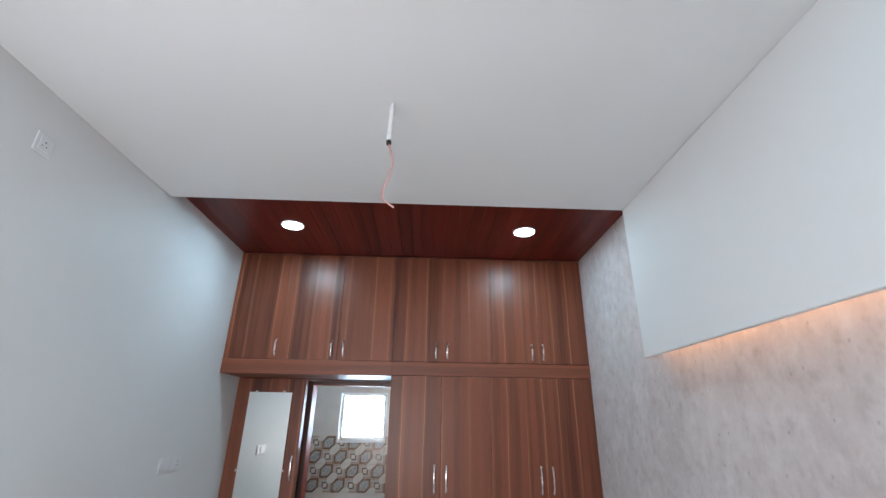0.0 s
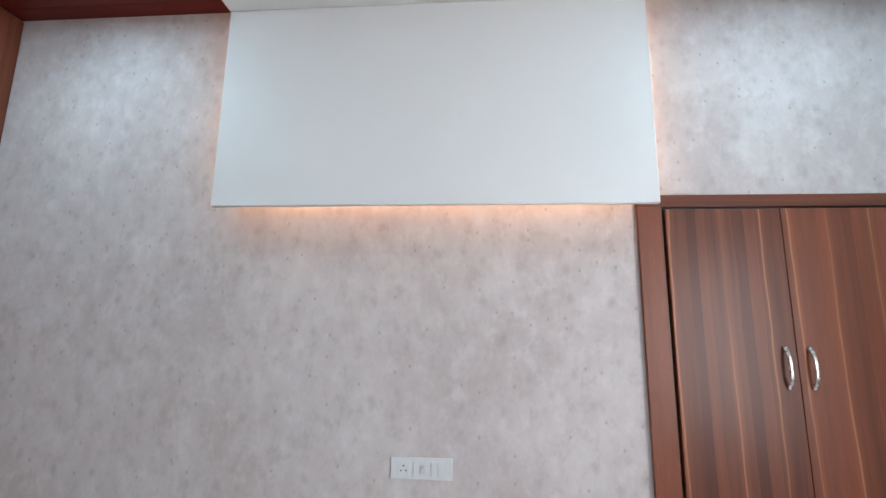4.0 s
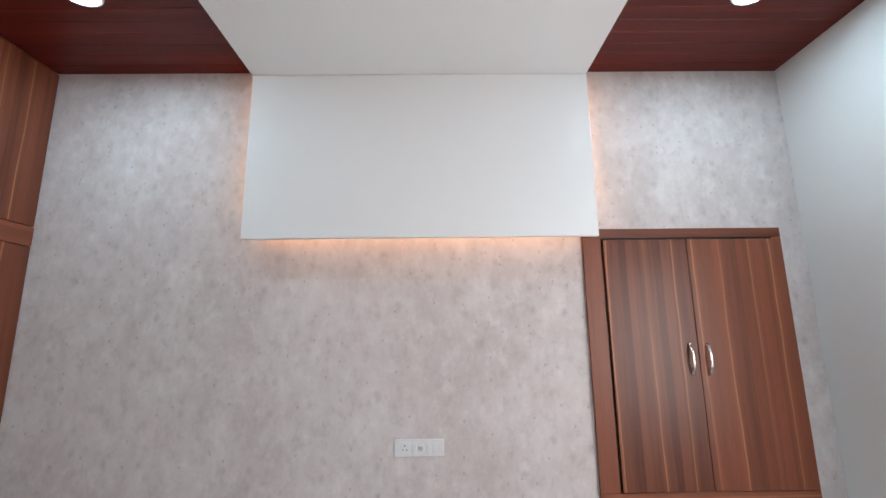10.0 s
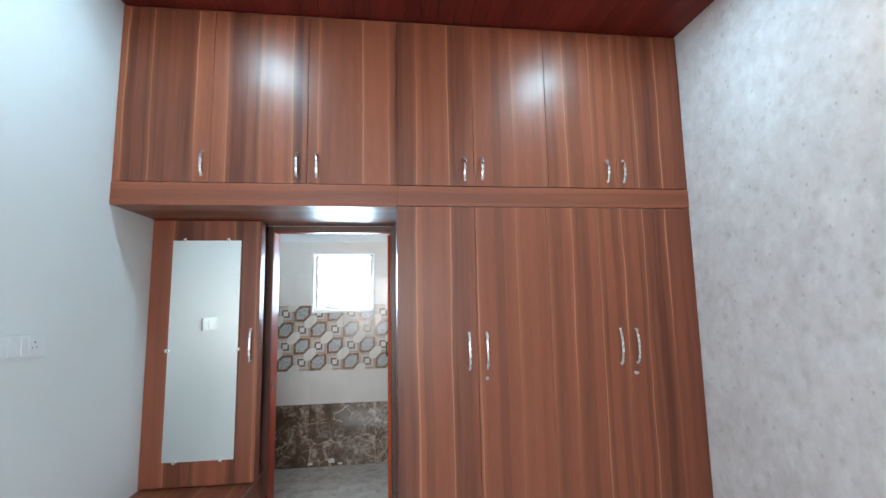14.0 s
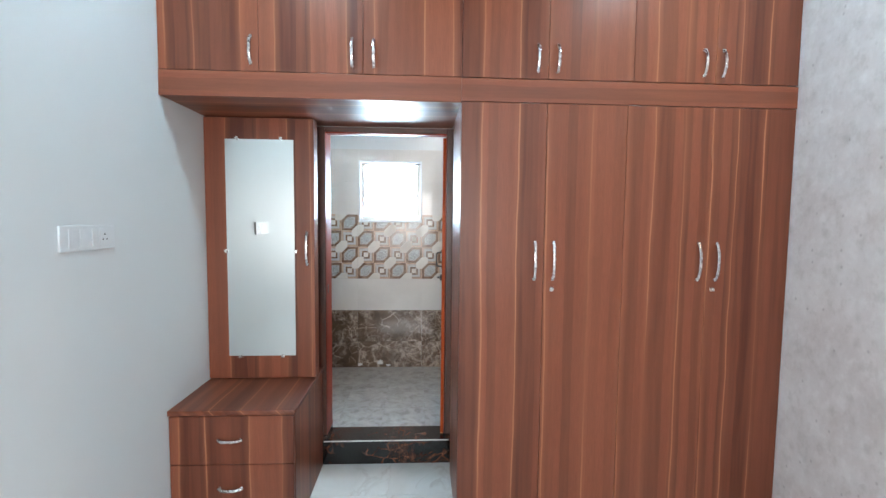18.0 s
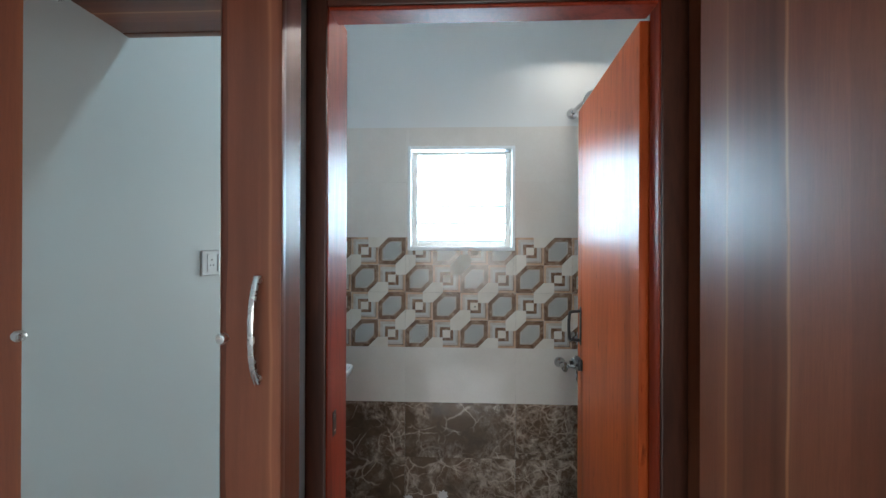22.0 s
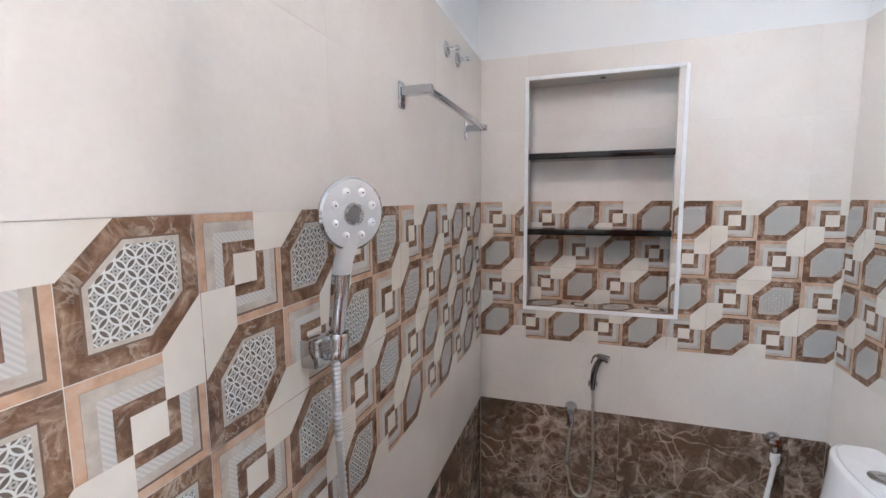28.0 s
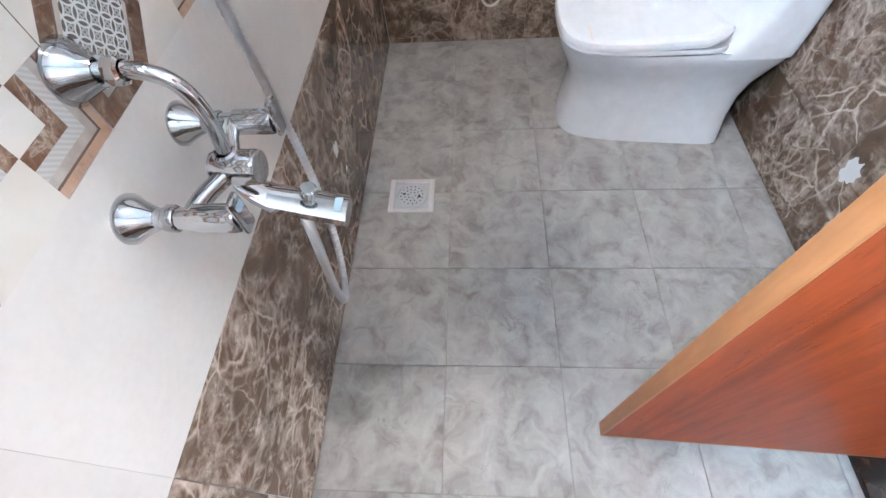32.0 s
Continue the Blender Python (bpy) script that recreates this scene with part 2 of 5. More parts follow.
def wallpaper_material():
    k = Mat("wallpaper", 0.62, spec=0.3)
    v = k.coords()
    tall = k.scaled(v, (1, 1, 0.8))
    cloud = k.noise(tall, 3.2, 6, 0.62, 0.15)
    smear = k.noise(k.scaled(v, (1, 1, 0.85)), 13, 4, 0.62, 0.0)
    c = k.ramp(cloud, [(0.30, (0.500, 0.436, 0.424)), (0.50, (0.572, 0.512, 0.502)), (0.70, (0.625, 0.575, 0.566))])
    c = k.mix(k.grey(smear, 0.52, 0.72, 0, 0.48), c, (0.71, 0.67, 0.655))
    c = k.mix(k.grey(smear, 0.44, 0.30, 0, 0.30), c, (0.41, 0.345, 0.32))
    drip = k.noise(k.scaled(v, (1, 1, 0.75)), 22, 3, 0.6)
    c = k.mix(k.grey(drip, 0.54, 0.72, 0, 0.26), c, (0.73, 0.70, 0.685))
    c = k.mix(k.grey(drip, 0.46, 0.30, 0, 0.34), c, (0.385, 0.335, 0.31))
    flat = k.node("CombineXYZ")
    _, along, high = k.separate(v)
    k.set(flat, 0, along)
    k.set(flat, 1, k.math("MULTIPLY", high, 0.75))
    for size, lo, hi, some, strength in ((14, 0.020, 0.110, 0.74, 0.42), (11, 0.03, 0.26, 0.66, 0.22)):
        vo = k.node("TexVoronoi", feature="F1", voronoi="2D")
        k.set(vo, "Vector", flat.outputs[0])
        vo.inputs["Scale"].default_value = size
        spot = k.grey(vo.outputs["Distance"], lo, hi, 1, 0)
        keep = k.grey(k.separate(vo.outputs["Color"])[0], some, some + 0.05, 0, 1)
        c = k.mix(k.math("MULTIPLY", k.math("MULTIPLY", spot, keep), strength), c, (0.20, 0.165, 0.145))
    k.put("Base Color", c)
    k.bump(k.noise(v, 90, 3), 0.15, 0.001)
    return k.m


def floor_marble(name, base, cloud, vein, rough=0.1):
    k = Mat(name, rough)
    v = k.scaled(k.coords("object"), (1, 1, 1), k.math("MULTIPLY", k.chance(), 31.0))
    n = k.noise(v, 2.5, 5, 0.6, 1.2)
    c = k.mix(k.grey(n, 0.35, 0.65), base, cloud)
    w = k.noise(v, 3.0, 6, 0.55, 1.5)
    line = k.grey(k.math("ABSOLUTE", k.math("SUBTRACT", w, 0.5)), 0.0, 0.040, 0.42, 0)
    line = k.math("MULTIPLY", line, k.grey(k.noise(v, 2.2, 3), 0.46, 0.62))
    k.put("Base Color", k.mix(line, c, vein))
    return k.m


def bath_floor_material():
    k = Mat("bathroom_floor_tile", 0.3)
    v = k.scaled(k.coords("object"), (1, 1, 1), k.math("MULTIPLY", k.chance(), 41.0))
    w = warped(k, v, 9, 0.16)
    n = k.noise(w, 13, 6, 0.62, 0.4)
    c = k.ramp(n, [(0.30, (0.185, 0.168, 0.150)), (0.5, (0.325, 0.307, 0.287)), (0.70, (0.420, 0.405, 0.385))])
    pale = k.math("MULTIPLY", cell_lines(k, warped(k, w, 24, 0.03), 11, 0.30), k.grey(k.noise(v, 8, 4), 0.38, 0.66, 0, 0.55))
    c = k.mix(pale, c, (0.49, 0.475, 0.45))
    crack = k.grey(k.math("ABSOLUTE", k.math("SUBTRACT", k.noise(w, 5, 4, 0.6, 0.8), 0.5)), 0.0, 0.012, 1, 0)
    dark = k.math("MULTIPLY", crack, k.grey(k.noise(v, 10, 3), 0.52, 0.66, 0, 0.55))
    c = k.mix(dark, c, (0.17, 0.155, 0.135))
    k.put("Base Color", c)
    k.put("Roughness", k.grey(n, 0.3, 0.7, 0.38, 0.52))
    k.bump(k.noise(v, 40, 3), 0.06, 0.001)
    return k.m


def lattice_material():
    """Grey-brown ground with a white net of four-petalled circles, in the tile's own coordinates."""
    k = Mat("tile_lattice_print", 0.2)
    x, _, z = k.separate(k.coords("object"))
    d = 0.0152
    a = k.math("FRACT", k.math("DIVIDE", k.math("ADD", x, z), d * 1.414))
    b = k.math("FRACT", k.math("ADD", k.math("DIVIDE", k.math("SUBTRACT", x, z), d * 1.414), 40.0))
    net = dot = None
    for ca, cb in ((0, 0), (1, 0), (0, 1), (1, 1)):
        u, v = k.math("SUBTRACT", a, ca), k.math("SUBTRACT", b, cb)
        r = k.math("SQRT", k.math("ADD", k.math("MULTIPLY", u, u), k.math("MULTIPLY", v, v)))
        ring = k.math("ABSOLUTE", k.math("SUBTRACT", r, 0.7071))
        small = k.math("ABSOLUTE", k.math("SUBTRACT", r, 0.15))
        net = ring if net is None else k.math("MINIMUM", net, ring)
        dot = small if dot is None else k.math("MINIMUM", dot, small)
    f = k.math("MAXIMUM", k.grey(net, 0.050, 0.090, 1, 0), k.grey(dot, 0.03, 0.10, 0.60, 0))
    v = k.scaled(k.coords("object"), (1, 1, 1), k.math("MULTIPLY", k.chance(), 11.0))
    ground = k.mix(k.grey(k.noise(v, 30, 4), 0.3, 0.7), (0.090, 0.074, 0.062), (0.175, 0.148, 0.128))
    k.put("Base Color", k.mix(f, ground, (0.58, 0.59, 0.58)))
    return k.m


def hatch_material():
    k = Mat("tile_hatch_print", 0.2)
    x, _, z = k.separate(k.coords("object"))
    w = k.math("SINE", k.math("MULTIPLY", k.math("ADD", x, z), 900.0))
    k.put("Base Color", k.mix(k.grey(w, -0.3, 0.3), (0.455, 0.44, 0.42), (0.525, 0.508, 0.488)))
    return k.m


def ribbed_white():
    k = Mat("tile_white_print", 0.22)
    v = k.coords("object")
    n = k.noise(k.scaled(v, (1, 1, 1), k.math("MULTIPLY", k.chance(), 5.0)), 9, 3)
    k.put("Base Color", k.mix(k.grey(n, 0.3, 0.7), (0.60, 0.55, 0.485), (0.69, 0.65, 0.595)))
    x, _, z = k.separate(v)
    w = k.math("SINE", k.math("MULTIPLY", k.math("ADD", k.math("MULTIPLY", x, 0.2), z), 950.0))
    some = k.grey(k.chance(), 0.50, 0.54, 0, 1)
    k.bump(k.math("MULTIPLY", w, some), 0.5, 0.0008)
    return k.m


def brown_print():
    k = Mat("tile_brown_print", 0.16)
    v = k.scaled(k.coords("object"), (1, 1, 1), k.math("MULTIPLY", k.chance(), 17.0))
    n = k.noise(v, 24, 6, 0.7, 0.8)
    c = k.ramp(n, [(0.30, (0.075, 0.038, 0.023)), (0.48, (0.165, 0.088, 0.053)), (0.60, (0.27, 0.17, 0.115)), (0.72, (0.48, 0.37, 0.285))])
    w = k.noise(v, 15, 5, 0.6, 1.6)
    line = k.grey(k.math("ABSOLUTE", k.math("SUBTRACT", w, 0.5)), 0.0, 0.030, 0.45, 0)
    k.put("Base Color", k.mix(k.math("MULTIPLY", line, k.grey(k.noise(v, 9, 2), 0.42, 0.6)), c, (0.60, 0.52, 0.44)))
    return k.m


def peach_print():
    k = Mat("tile_peach_print", 0.2)
    v = k.scaled(k.coords("object"), (1, 1, 1), k.math("MULTIPLY", k.chance(), 29.0))
    n = k.noise(v, 20, 5, 0.65)
    k.put("Base Color", k.ramp(n, [(0.3, (0.30, 0.195, 0.145)), (0.48, (0.51, 0.318, 0.215)), (0.72, (0.58, 0.44, 0.35))]))
    return k.m


def beige_print():
    k = Mat("tile_beige_print", 0.2)
    v = k.scaled(k.coords("object"), (1, 1, 1), k.math("MULTIPLY", k.chance(), 13.0))
    n = k.noise(v, 26, 5, 0.65)
    k.put("Base Color", k.ramp(n, [(0.3, (0.36, 0.30, 0.255)), (0.6, (0.50, 0.445, 0.395))]))
    return k.m


WHITE = paint("white_wall_paint", (0.66, 0.67, 0.67))
CEIL_WHITE = paint("white_ceiling_paint", (0.78, 0.78, 0.775), 0.6, 0.02)
PAPER = wallpaper_material()
WOOD_Z = laminate("walnut_laminate_upright", "z")
WOOD_X = laminate("walnut_laminate_lengthways", "x")
WOOD_Y = laminate("walnut_laminate_crossways", "y")
CEIL_WOOD = laminate("mahogany_ceiling_panel", "y", (0.080, 0.0080, 0.0052), (0.142, 0.0150, 0.0095), (0.19, 0.026, 0.015), 0.36, 0.25)
FRAME_WOOD = timber("red_stained_door_frame", (0.115, 0.012, 0.006), (0.350, 0.044, 0.018), 0.42, spec=0.18)
# brown taken near black: the shade on the door frame's front is in this colour
SHADE_STRIP_WOOD = timber("dark_brown_shade_strip", (0.030, 0.010, 0.006), (0.085, 0.026, 0.014), 0.35)
LEAF_WOOD = timber("orange_brown_door_veneer", (0.150, 0.022, 0.007), (0.450, 0.082, 0.023), 0.30, 0.42, spec=0.046, ripple=0.5)
LEAF_EDGE = timber("pale_lipping_wood", (0.32, 0.115, 0.042), (0.47, 0.19, 0.075), 0.4)
BLACK_STONE = emperador("black_granite", (0.005, 0.005, 0.005), (0.009, 0.008, 0.008), (0.36, 0.12, 0.055), 0.08, 1.1, 0.75, 0.535, 0.45)
SKIRT_STONE = emperador("black_granite_skirting", (0.005, 0.005, 0.005), (0.008, 0.0075, 0.0075), (0.30, 0.10, 0.05), 0.08, 1.1, 0.7, 0.60, 0.35)
SHELF_STONE = plain("plain_black_granite", (0.008, 0.008, 0.009), 0.10)
DADO = emperador("dark_emperador_tile", (0.056, 0.035, 0.022), (0.128, 0.082, 0.054), (0.60, 0.48, 0.40), 0.10, 1.0, 0.80, 0.45, 1.0, 1.4)
MARBLE_FLOOR = floor_marble("white_marble_floor_tile", (0.62, 0.62, 0.60), (0.54, 0.545, 0.525), (0.36, 0.31, 0.27))
BATH_FLOOR = bath_floor_material()
CREAM = tile_stone("cream_glazed_tile", (0.62, 0.575, 0.535), (0.69, 0.65, 0.61), 0.07)
GROUT = plain("grey_grout", (0.30, 0.28, 0.26), 0.9)
GROUT_PALE = plain("pale_grout", (0.64, 0.60, 0.56), 0.9)
CHROME = plain("chrome", (0.55, 0.56, 0.575), 0.05, 1.0)
DARK_CHROME = plain("dark_chrome", (0.20, 0.20, 0.205), 0.10, 1.0)
BRAIDED = plain("braided_steel_hose", (0.66, 0.62, 0.55), 0.30, 1.0)
SATIN = plain("satin_silver_metal", (0.72, 0.71, 0.70), 0.26, 1.0)
STEEL_HOSE = plain("steel_hose", (0.66, 0.67, 0.68), 0.32, 1.0)
CERAMIC = plain("white_glazed_ceramic", (0.80, 0.81, 0.82), 0.07)
PLASTIC = plain("white_plastic", (0.78, 0.785, 0.79), 0.28)
PLATE = plain("white_switch_plate_plastic", (0.69, 0.70, 0.71), 0.38)
FACE_GREY = plain("pale_grey_spray_plastic", (0.60, 0.60, 0.605), 0.30)
JET_GREY = plain("grey_jet_plastic", (0.16, 0.155, 0.15), 0.35)
PLASTIC_GREY = plain("pale_grey_plastic", (0.50, 0.51, 0.52), 0.4)
PLASTER = plain("dried_plaster", (0.62, 0.60, 0.58), 0.8)
TRIM_WHITE = plain("white_trim", (0.76, 0.78, 0.80), 0.4)
BLACK_METAL = plain("black_painted_metal", (0.018, 0.018, 0.019), 0.32)
BLACK_RUBBER = plain("black_plastic", (0.012, 0.012, 0.012), 0.5)
MIRROR_K = Mat("mirror_silvering", 0.0, 1.0)
MIRROR_K.put("Base Color", (0.84, 0.885, 0.875, 1))
MIRROR = MIRROR_K.m
PEACH_STRIP = plain("peach_strip_colour", (0.74, 0.66, 0.60), 0.5)
PINK_WIRE = plain("pink_wire_sleeve", (0.62, 0.33, 0.31), 0.5)
LATTICE, HATCH, RIBBED = lattice_material(), hatch_material(), ribbed_white()
BROWN_P, PEACH_P, BEIGE_P = brown_print(), peach_print(), beige_print()
DARKLINE_P = plain("tile_dark_line_print", (0.17, 0.112, 0.084), 0.2)
LAMP_WHITE = glow("downlight_diffuser", (0.50, 0.81, 1.0), 250)
LED_WARM = glow("warm_led_strip", (1.0, 0.60, 0.34), 19)
BULB = glow("led_bulb_glow", (1.0, 0.96, 0.92), 850)
DAY_GLOW = glow("bright_daylight_outside", (0.93, 0.97, 1.0), 5.0)


def glass_material():
    k = Mat("frosted_louvre_glass", 0.25)
    k.put("Base Color", (0.93, 0.96, 0.97, 1))
    k.put("Transmission Weight", 1.0)
    k.put("IOR", 1.1)
    return k.m


GLASS = glass_material()
BLUE_EDGE = plain("blue_tinted_glass_edge", (0.46, 0.66, 0.76), 0.3)


# ---- building helpers ----
def thing(name, place, label, category, group="", kind=""):
    ob = new(name)
    ob.location = place
    ob.empty_display_size = 0.1
    return tagged(ob, label, category, group, kind)


def root_place(ob):
    while ob.parent:
        ob = ob.parent
    return ob.location


def to_mesh(name, bm, mats):
    me = bpy.data.meshes.new(name)
    bmesh.ops.recalc_face_normals(bm, faces=bm.faces)
    bm.to_mesh(me)
    bm.free()
    for m in mats if isinstance(mats, (list, tuple)) else [mats]:
        me.materials.append(m)
    return me


FLAT = set()


def smooth(me, angle=40):
    me.polygons.foreach_set("use_smooth", [True] * len(me.polygons))
    me.set_sharp_from_angle(angle=radians(angle))
    areas = [p.area for p in me.polygons]
    total = sum(areas)
    for p, a in zip(me.polygons, areas):
        p.use_smooth = a < 0.12 * total
        if not p.use_smooth:
            for e in p.edge_keys:
                FLAT.add(e)
    keys = {e.key: e for e in me.edges}
    for e in FLAT:
        keys[e].use_edge_sharp = True
    FLAT.clear()
    return me


def part(name, bm, material, parent, label="", soft=True):
    """Links a bmesh, given in the world's metres, as one mesh under a thing or a part."""
    o = root_place(parent)
    bmesh.ops.translate(bm, verts=bm.verts, vec=(-o[0], -o[1], -o[2]))
    me = to_mesh(name, bm, material)
    if soft:
        smooth(me)
    ob = new(name, me)
    ob.parent = parent
    return tagged(ob, label)


def single(name, bm, material, label, category="", group="", kind="", soft=True):
    me = to_mesh(name, bm, material)
    if soft:
        smooth(me)
    return tagged(new(name, me), label, category, group, kind)


def box(bm, x0, x1, y0, y1, z0, z1, bevel=0.0, seg=2):
    made = bmesh.ops.create_cube(bm, size=1)["verts"]
    for v in made:
        v.co = Vector(((x0 + x1) / 2 + v.co.x * (x1 - x0), (y0 + y1) / 2 + v.co.y * (y1 - y0), (z0 + z1) / 2 + v.co.z * (z1 - z0)))
    if bevel:
        edges = list({e for v in made for e in v.link_edges})
        bmesh.ops.bevel(bm, geom=edges, offset=bevel, segments=seg, profile=0.5, affect="EDGES")
    return bm


def boxed(*a, **k):
    return box(bmesh.new(), *a, **k)


def frame_toward(d):
    return Vector(d).normalized().to_track_quat("Z", "Y").to_matrix().to_4x4()


def lathe(bm, profile, origin, axis=(0, 0, 1), n=28):
    """Turns (radius, height) pairs round an axis."""
    m = Matrix.Translation(origin) @ frame_toward(axis)
    rings = []
    for r, h in profile:
        if r <= 1e-6:
            rings.append([bm.verts.new(m @ Vector((0, 0, h)))])
        else:
            rings.append([bm.verts.new(m @ Vector((r * math.cos(2 * math.pi * i / n), r * math.sin(2 * math.pi * i / n), h))) for i in range(n)])
    for a, b in zip(rings, rings[1:]):
        for i in range(n):
            j = (i + 1) % n
            if len(a) == 1 and len(b) > 1:
                bm.faces.new((a[0], b[i], b[j]))
            elif len(b) == 1 and len(a) > 1:
                bm.faces.new((a[i], a[j], b[0]))
            elif len(a) > 1:
                bm.faces.new((a[i], a[j], b[j], b[i]))
    return bm


def spline(points, steps=10):
    pts = [Vector(p) for p in points]
    pts = [pts[0] * 2 - pts[1]] + pts + [pts[-1] * 2 - pts[-2]]
    out = []
    for i in range(1, len(pts) - 2):
        a, b, c, d = pts[i - 1:i + 3]
        for s in range(steps):
            t = s / steps
            out.append(0.5 * ((2 * b) + (c - a) * t + (2 * a - 5 * b + 4 * c - d) * t * t + (3 * b - a - 3 * c + d) * t ** 3))
    out.append(pts[-2])
    return out


def tube(bm, points, radius, n=10, steps=10, curved=True, ridges=0.0):
    """A round bar along points; radius: one value or one per point; ridges: depth of a hose's rings."""
    path = spline(points, steps) if curved else [Vector(p) for p in points]
    up = Vector((0, 0, 1))
    d0 = (path[1] - path[0]).normalized()
    side = d0.cross(up if abs(d0.z) < 0.9 else Vector((1, 0, 0))).normalized()
    rings = []
    for i, p in enumerate(path):
        d = (path[min(i + 1, len(path) - 1)] - path[max(i - 1, 0)]).normalized()
        side = (side - d * side.dot(d)).normalized()
        other = d.cross(side)
        if isinstance(radius, (list, tuple)):
            f = i / (len(path) - 1) * (len(radius) - 1)
            k = min(int(f), len(radius) - 2)
            r = radius[k] + (radius[k + 1] - radius[k]) * (f - k)
        else:
            r = radius
        if ridges and i % 2:
            r -= ridges
        rings.append([bm.verts.new(p + (side * math.cos(2 * math.pi * j / n) + other * math.sin(2 * math.pi * j / n)) * r) for j in range(n)])
    for a, b in zip(rings, rings[1:]):
        for j in range(n):
            bm.faces.new((a[j], a[(j + 1) % n], b[(j + 1) % n], b[j]))
    bm.faces.new(list(reversed(rings[0])))
    bm.faces.new(rings[-1])
    return bm


def loft_sections(bm, sections):
    """Joins closed outlines of equal length, end caps on."""
    rings = [[bm.verts.new(p) for p in s] for s in sections]
    n = len(rings[0])
    for a, b in zip(rings, rings[1:]):
        for j in range(n):
            bm.faces.new((a[j], a[(j + 1) % n], b[(j + 1) % n], b[j]))
    bm.faces.new(list(reversed(rings[0])))
    bm.faces.new(rings[-1])
    return bm


def super_ring(cx, cy, z, hx, hy, power=3.0, n=36):
    out = []
    for i in range(n):
        a = 2 * math.pi * i / n
        c, s = math.cos(a), math.sin(a)
        out.append((cx + hx * math.copysign(abs(c) ** (2 / power), c), cy + hy * math.copysign(abs(s) ** (2 / power), s), z))
    return out


# ---- the plan: metres, bathroom floor at 0, bedroom floor a step lower ----
FLOOR = -0.09
WEST, EAST = -1.285, 1.755
SOUTH, FRONT = -6.283, -2.012
CEIL = 3.06
DROP = 2.982
PART_S, PART_N = -1.400, -1.340
BATH_S, BATH_W, BATH_E = -1.320, -1.265, 1.727
TILE_TOP = 2.10
BF = 0.05  # finished bathroom floor over the tiles' datum


def structure(name, bm, material, label):
    return single(name, bm, material, label, "structure", "", "structure", soft=False)


bm = boxed(WEST - 0.16, WEST, -6.45, 0.25, -0.3, 3.3)
structure("wall_west", bm, WHITE, "smooth white painted bedroom and bathroom side wall")
bm = bmesh.new()
for y0, y1, z0, z1 in ((-6.45, -0.800, -0.3, 3.3), (-0.190, 0.25, -0.3, 3.3), (-0.800, -0.190, -0.3, 1.030), (-0.800, -0.190, 2.012, 3.3)):
    box(bm, EAST, EAST + 0.135, y0, y1, z0, z1)
box(bm, EAST + 0.135, EAST + 0.25, -6.45, 0.25, -0.3, 3.3)
structure("wall_east", bm, WHITE, "long plastered wall shared by bedroom and bathroom")
bm = bmesh.new()
for x0, x1, z0, z1 in ((WEST, -1.05, -0.3, 3.3), (0.45, EAST, -0.3, 3.3), (-1.05, 0.45, -0.3, 0.75), (-1.05, 0.45, 2.09, 3.3)):
    box(bm, x0, x1, SOUTH - 0.16, SOUTH, z0, z1)
structure("wall_south", bm, WHITE, "smooth white painted bedroom end wall with a window")
bm = bmesh.new()
for x0, x1, z0, z1 in ((WEST, -0.7165, -0.3, 3.3), (0.1265, EAST, -0.3, 3.3), (-0.7165, 0.1265, 2.012, 3.3)):
    box(bm, x0, x1, PART_S, PART_N, z0, z1)
box(bm, WEST, -0.720, PART_N, -1.1805, -0.3, 3.3)
structure("wall_partition", bm, WHITE, "white partition wall between bedroom and bathroom")
bm = bmesh.new()
for x0, x1, z0, z1 in ((WEST, -0.655, -0.3, 3.3), (-0.090, EAST, -0.3, 3.3), (-0.655, -0.090, -0.3, 1.437), (-0.655, -0.090, 1.987, 3.3)):
    box(bm, x0, x1, 0.02, 0.20, z0, z1)
structure("wall_north", bm, WHITE, "white outer bathroom wall with a window opening")
# wallpaper skin on the bedroom side of the long wall
structure("wallpaper_lining", boxed(EAST - 0.003, EAST, SOUTH, FRONT - 0.0, FLOOR + 0.10, CEIL), PAPER, "mottled beige and grey concrete-look wallpaper")
structure("floor_base", boxed(WEST, EAST, SOUTH, PART_S, FLOOR - 0.12, FLOOR - 0.012), GROUT, "bedroom floor bed under the tiles")
structure("bathroom_floor_base", boxed(WEST, EAST, PART_N, 0.02, -0.2, BF - 0.010), GROUT, "bathroom floor bed under the tiles")
structure("ceiling_bathroom", boxed(WEST, EAST, PART_N, 0.02, 3.0, 3.1), CEIL_WHITE, "white painted bathroom ceiling")
structure("ceiling_slab", boxed(WEST, EAST, SOUTH, PART_S, 3.10, 3.2), CEIL_WHITE, "white painted ceiling slab")


def plank_ceiling(name, y0, y1):
    bm = bmesh.new()
    w = 0.0892
    n = round((EAST - WEST) / w)
    w = (EAST - WEST) / n
    for i in range(n):
        box(bm, WEST + i * w + 0.0006, WEST + (i + 1) * w - 0.0006, y0, y1, CEIL, CEIL + 0.012, 0.001, 1)
    box(bm, WEST, EAST, y0, y1, CEIL + 0.014, CEIL + 0.035)
    return structure(name, bm, CEIL_WOOD, "dark red mahogany panelled ceiling strip")


plank_ceiling("ceiling_wood_north", -3.190, -2.000)
plank_ceiling("ceiling_wood_south", SOUTH, -5.100)
structure("ceiling_panel", boxed(WEST, 1.674, -5.100, -3.190, DROP, CEIL + 0.04, bevel=0.004), CEIL_WHITE, "dropped white gypsum false ceiling panel")
structure("ceiling_panel_end", boxed(1.674, EAST - 0.004, -5.100, -3.190, DROP + 0.030, CEIL + 0.04), CEIL_WHITE, "white end of the dropped ceiling panel")

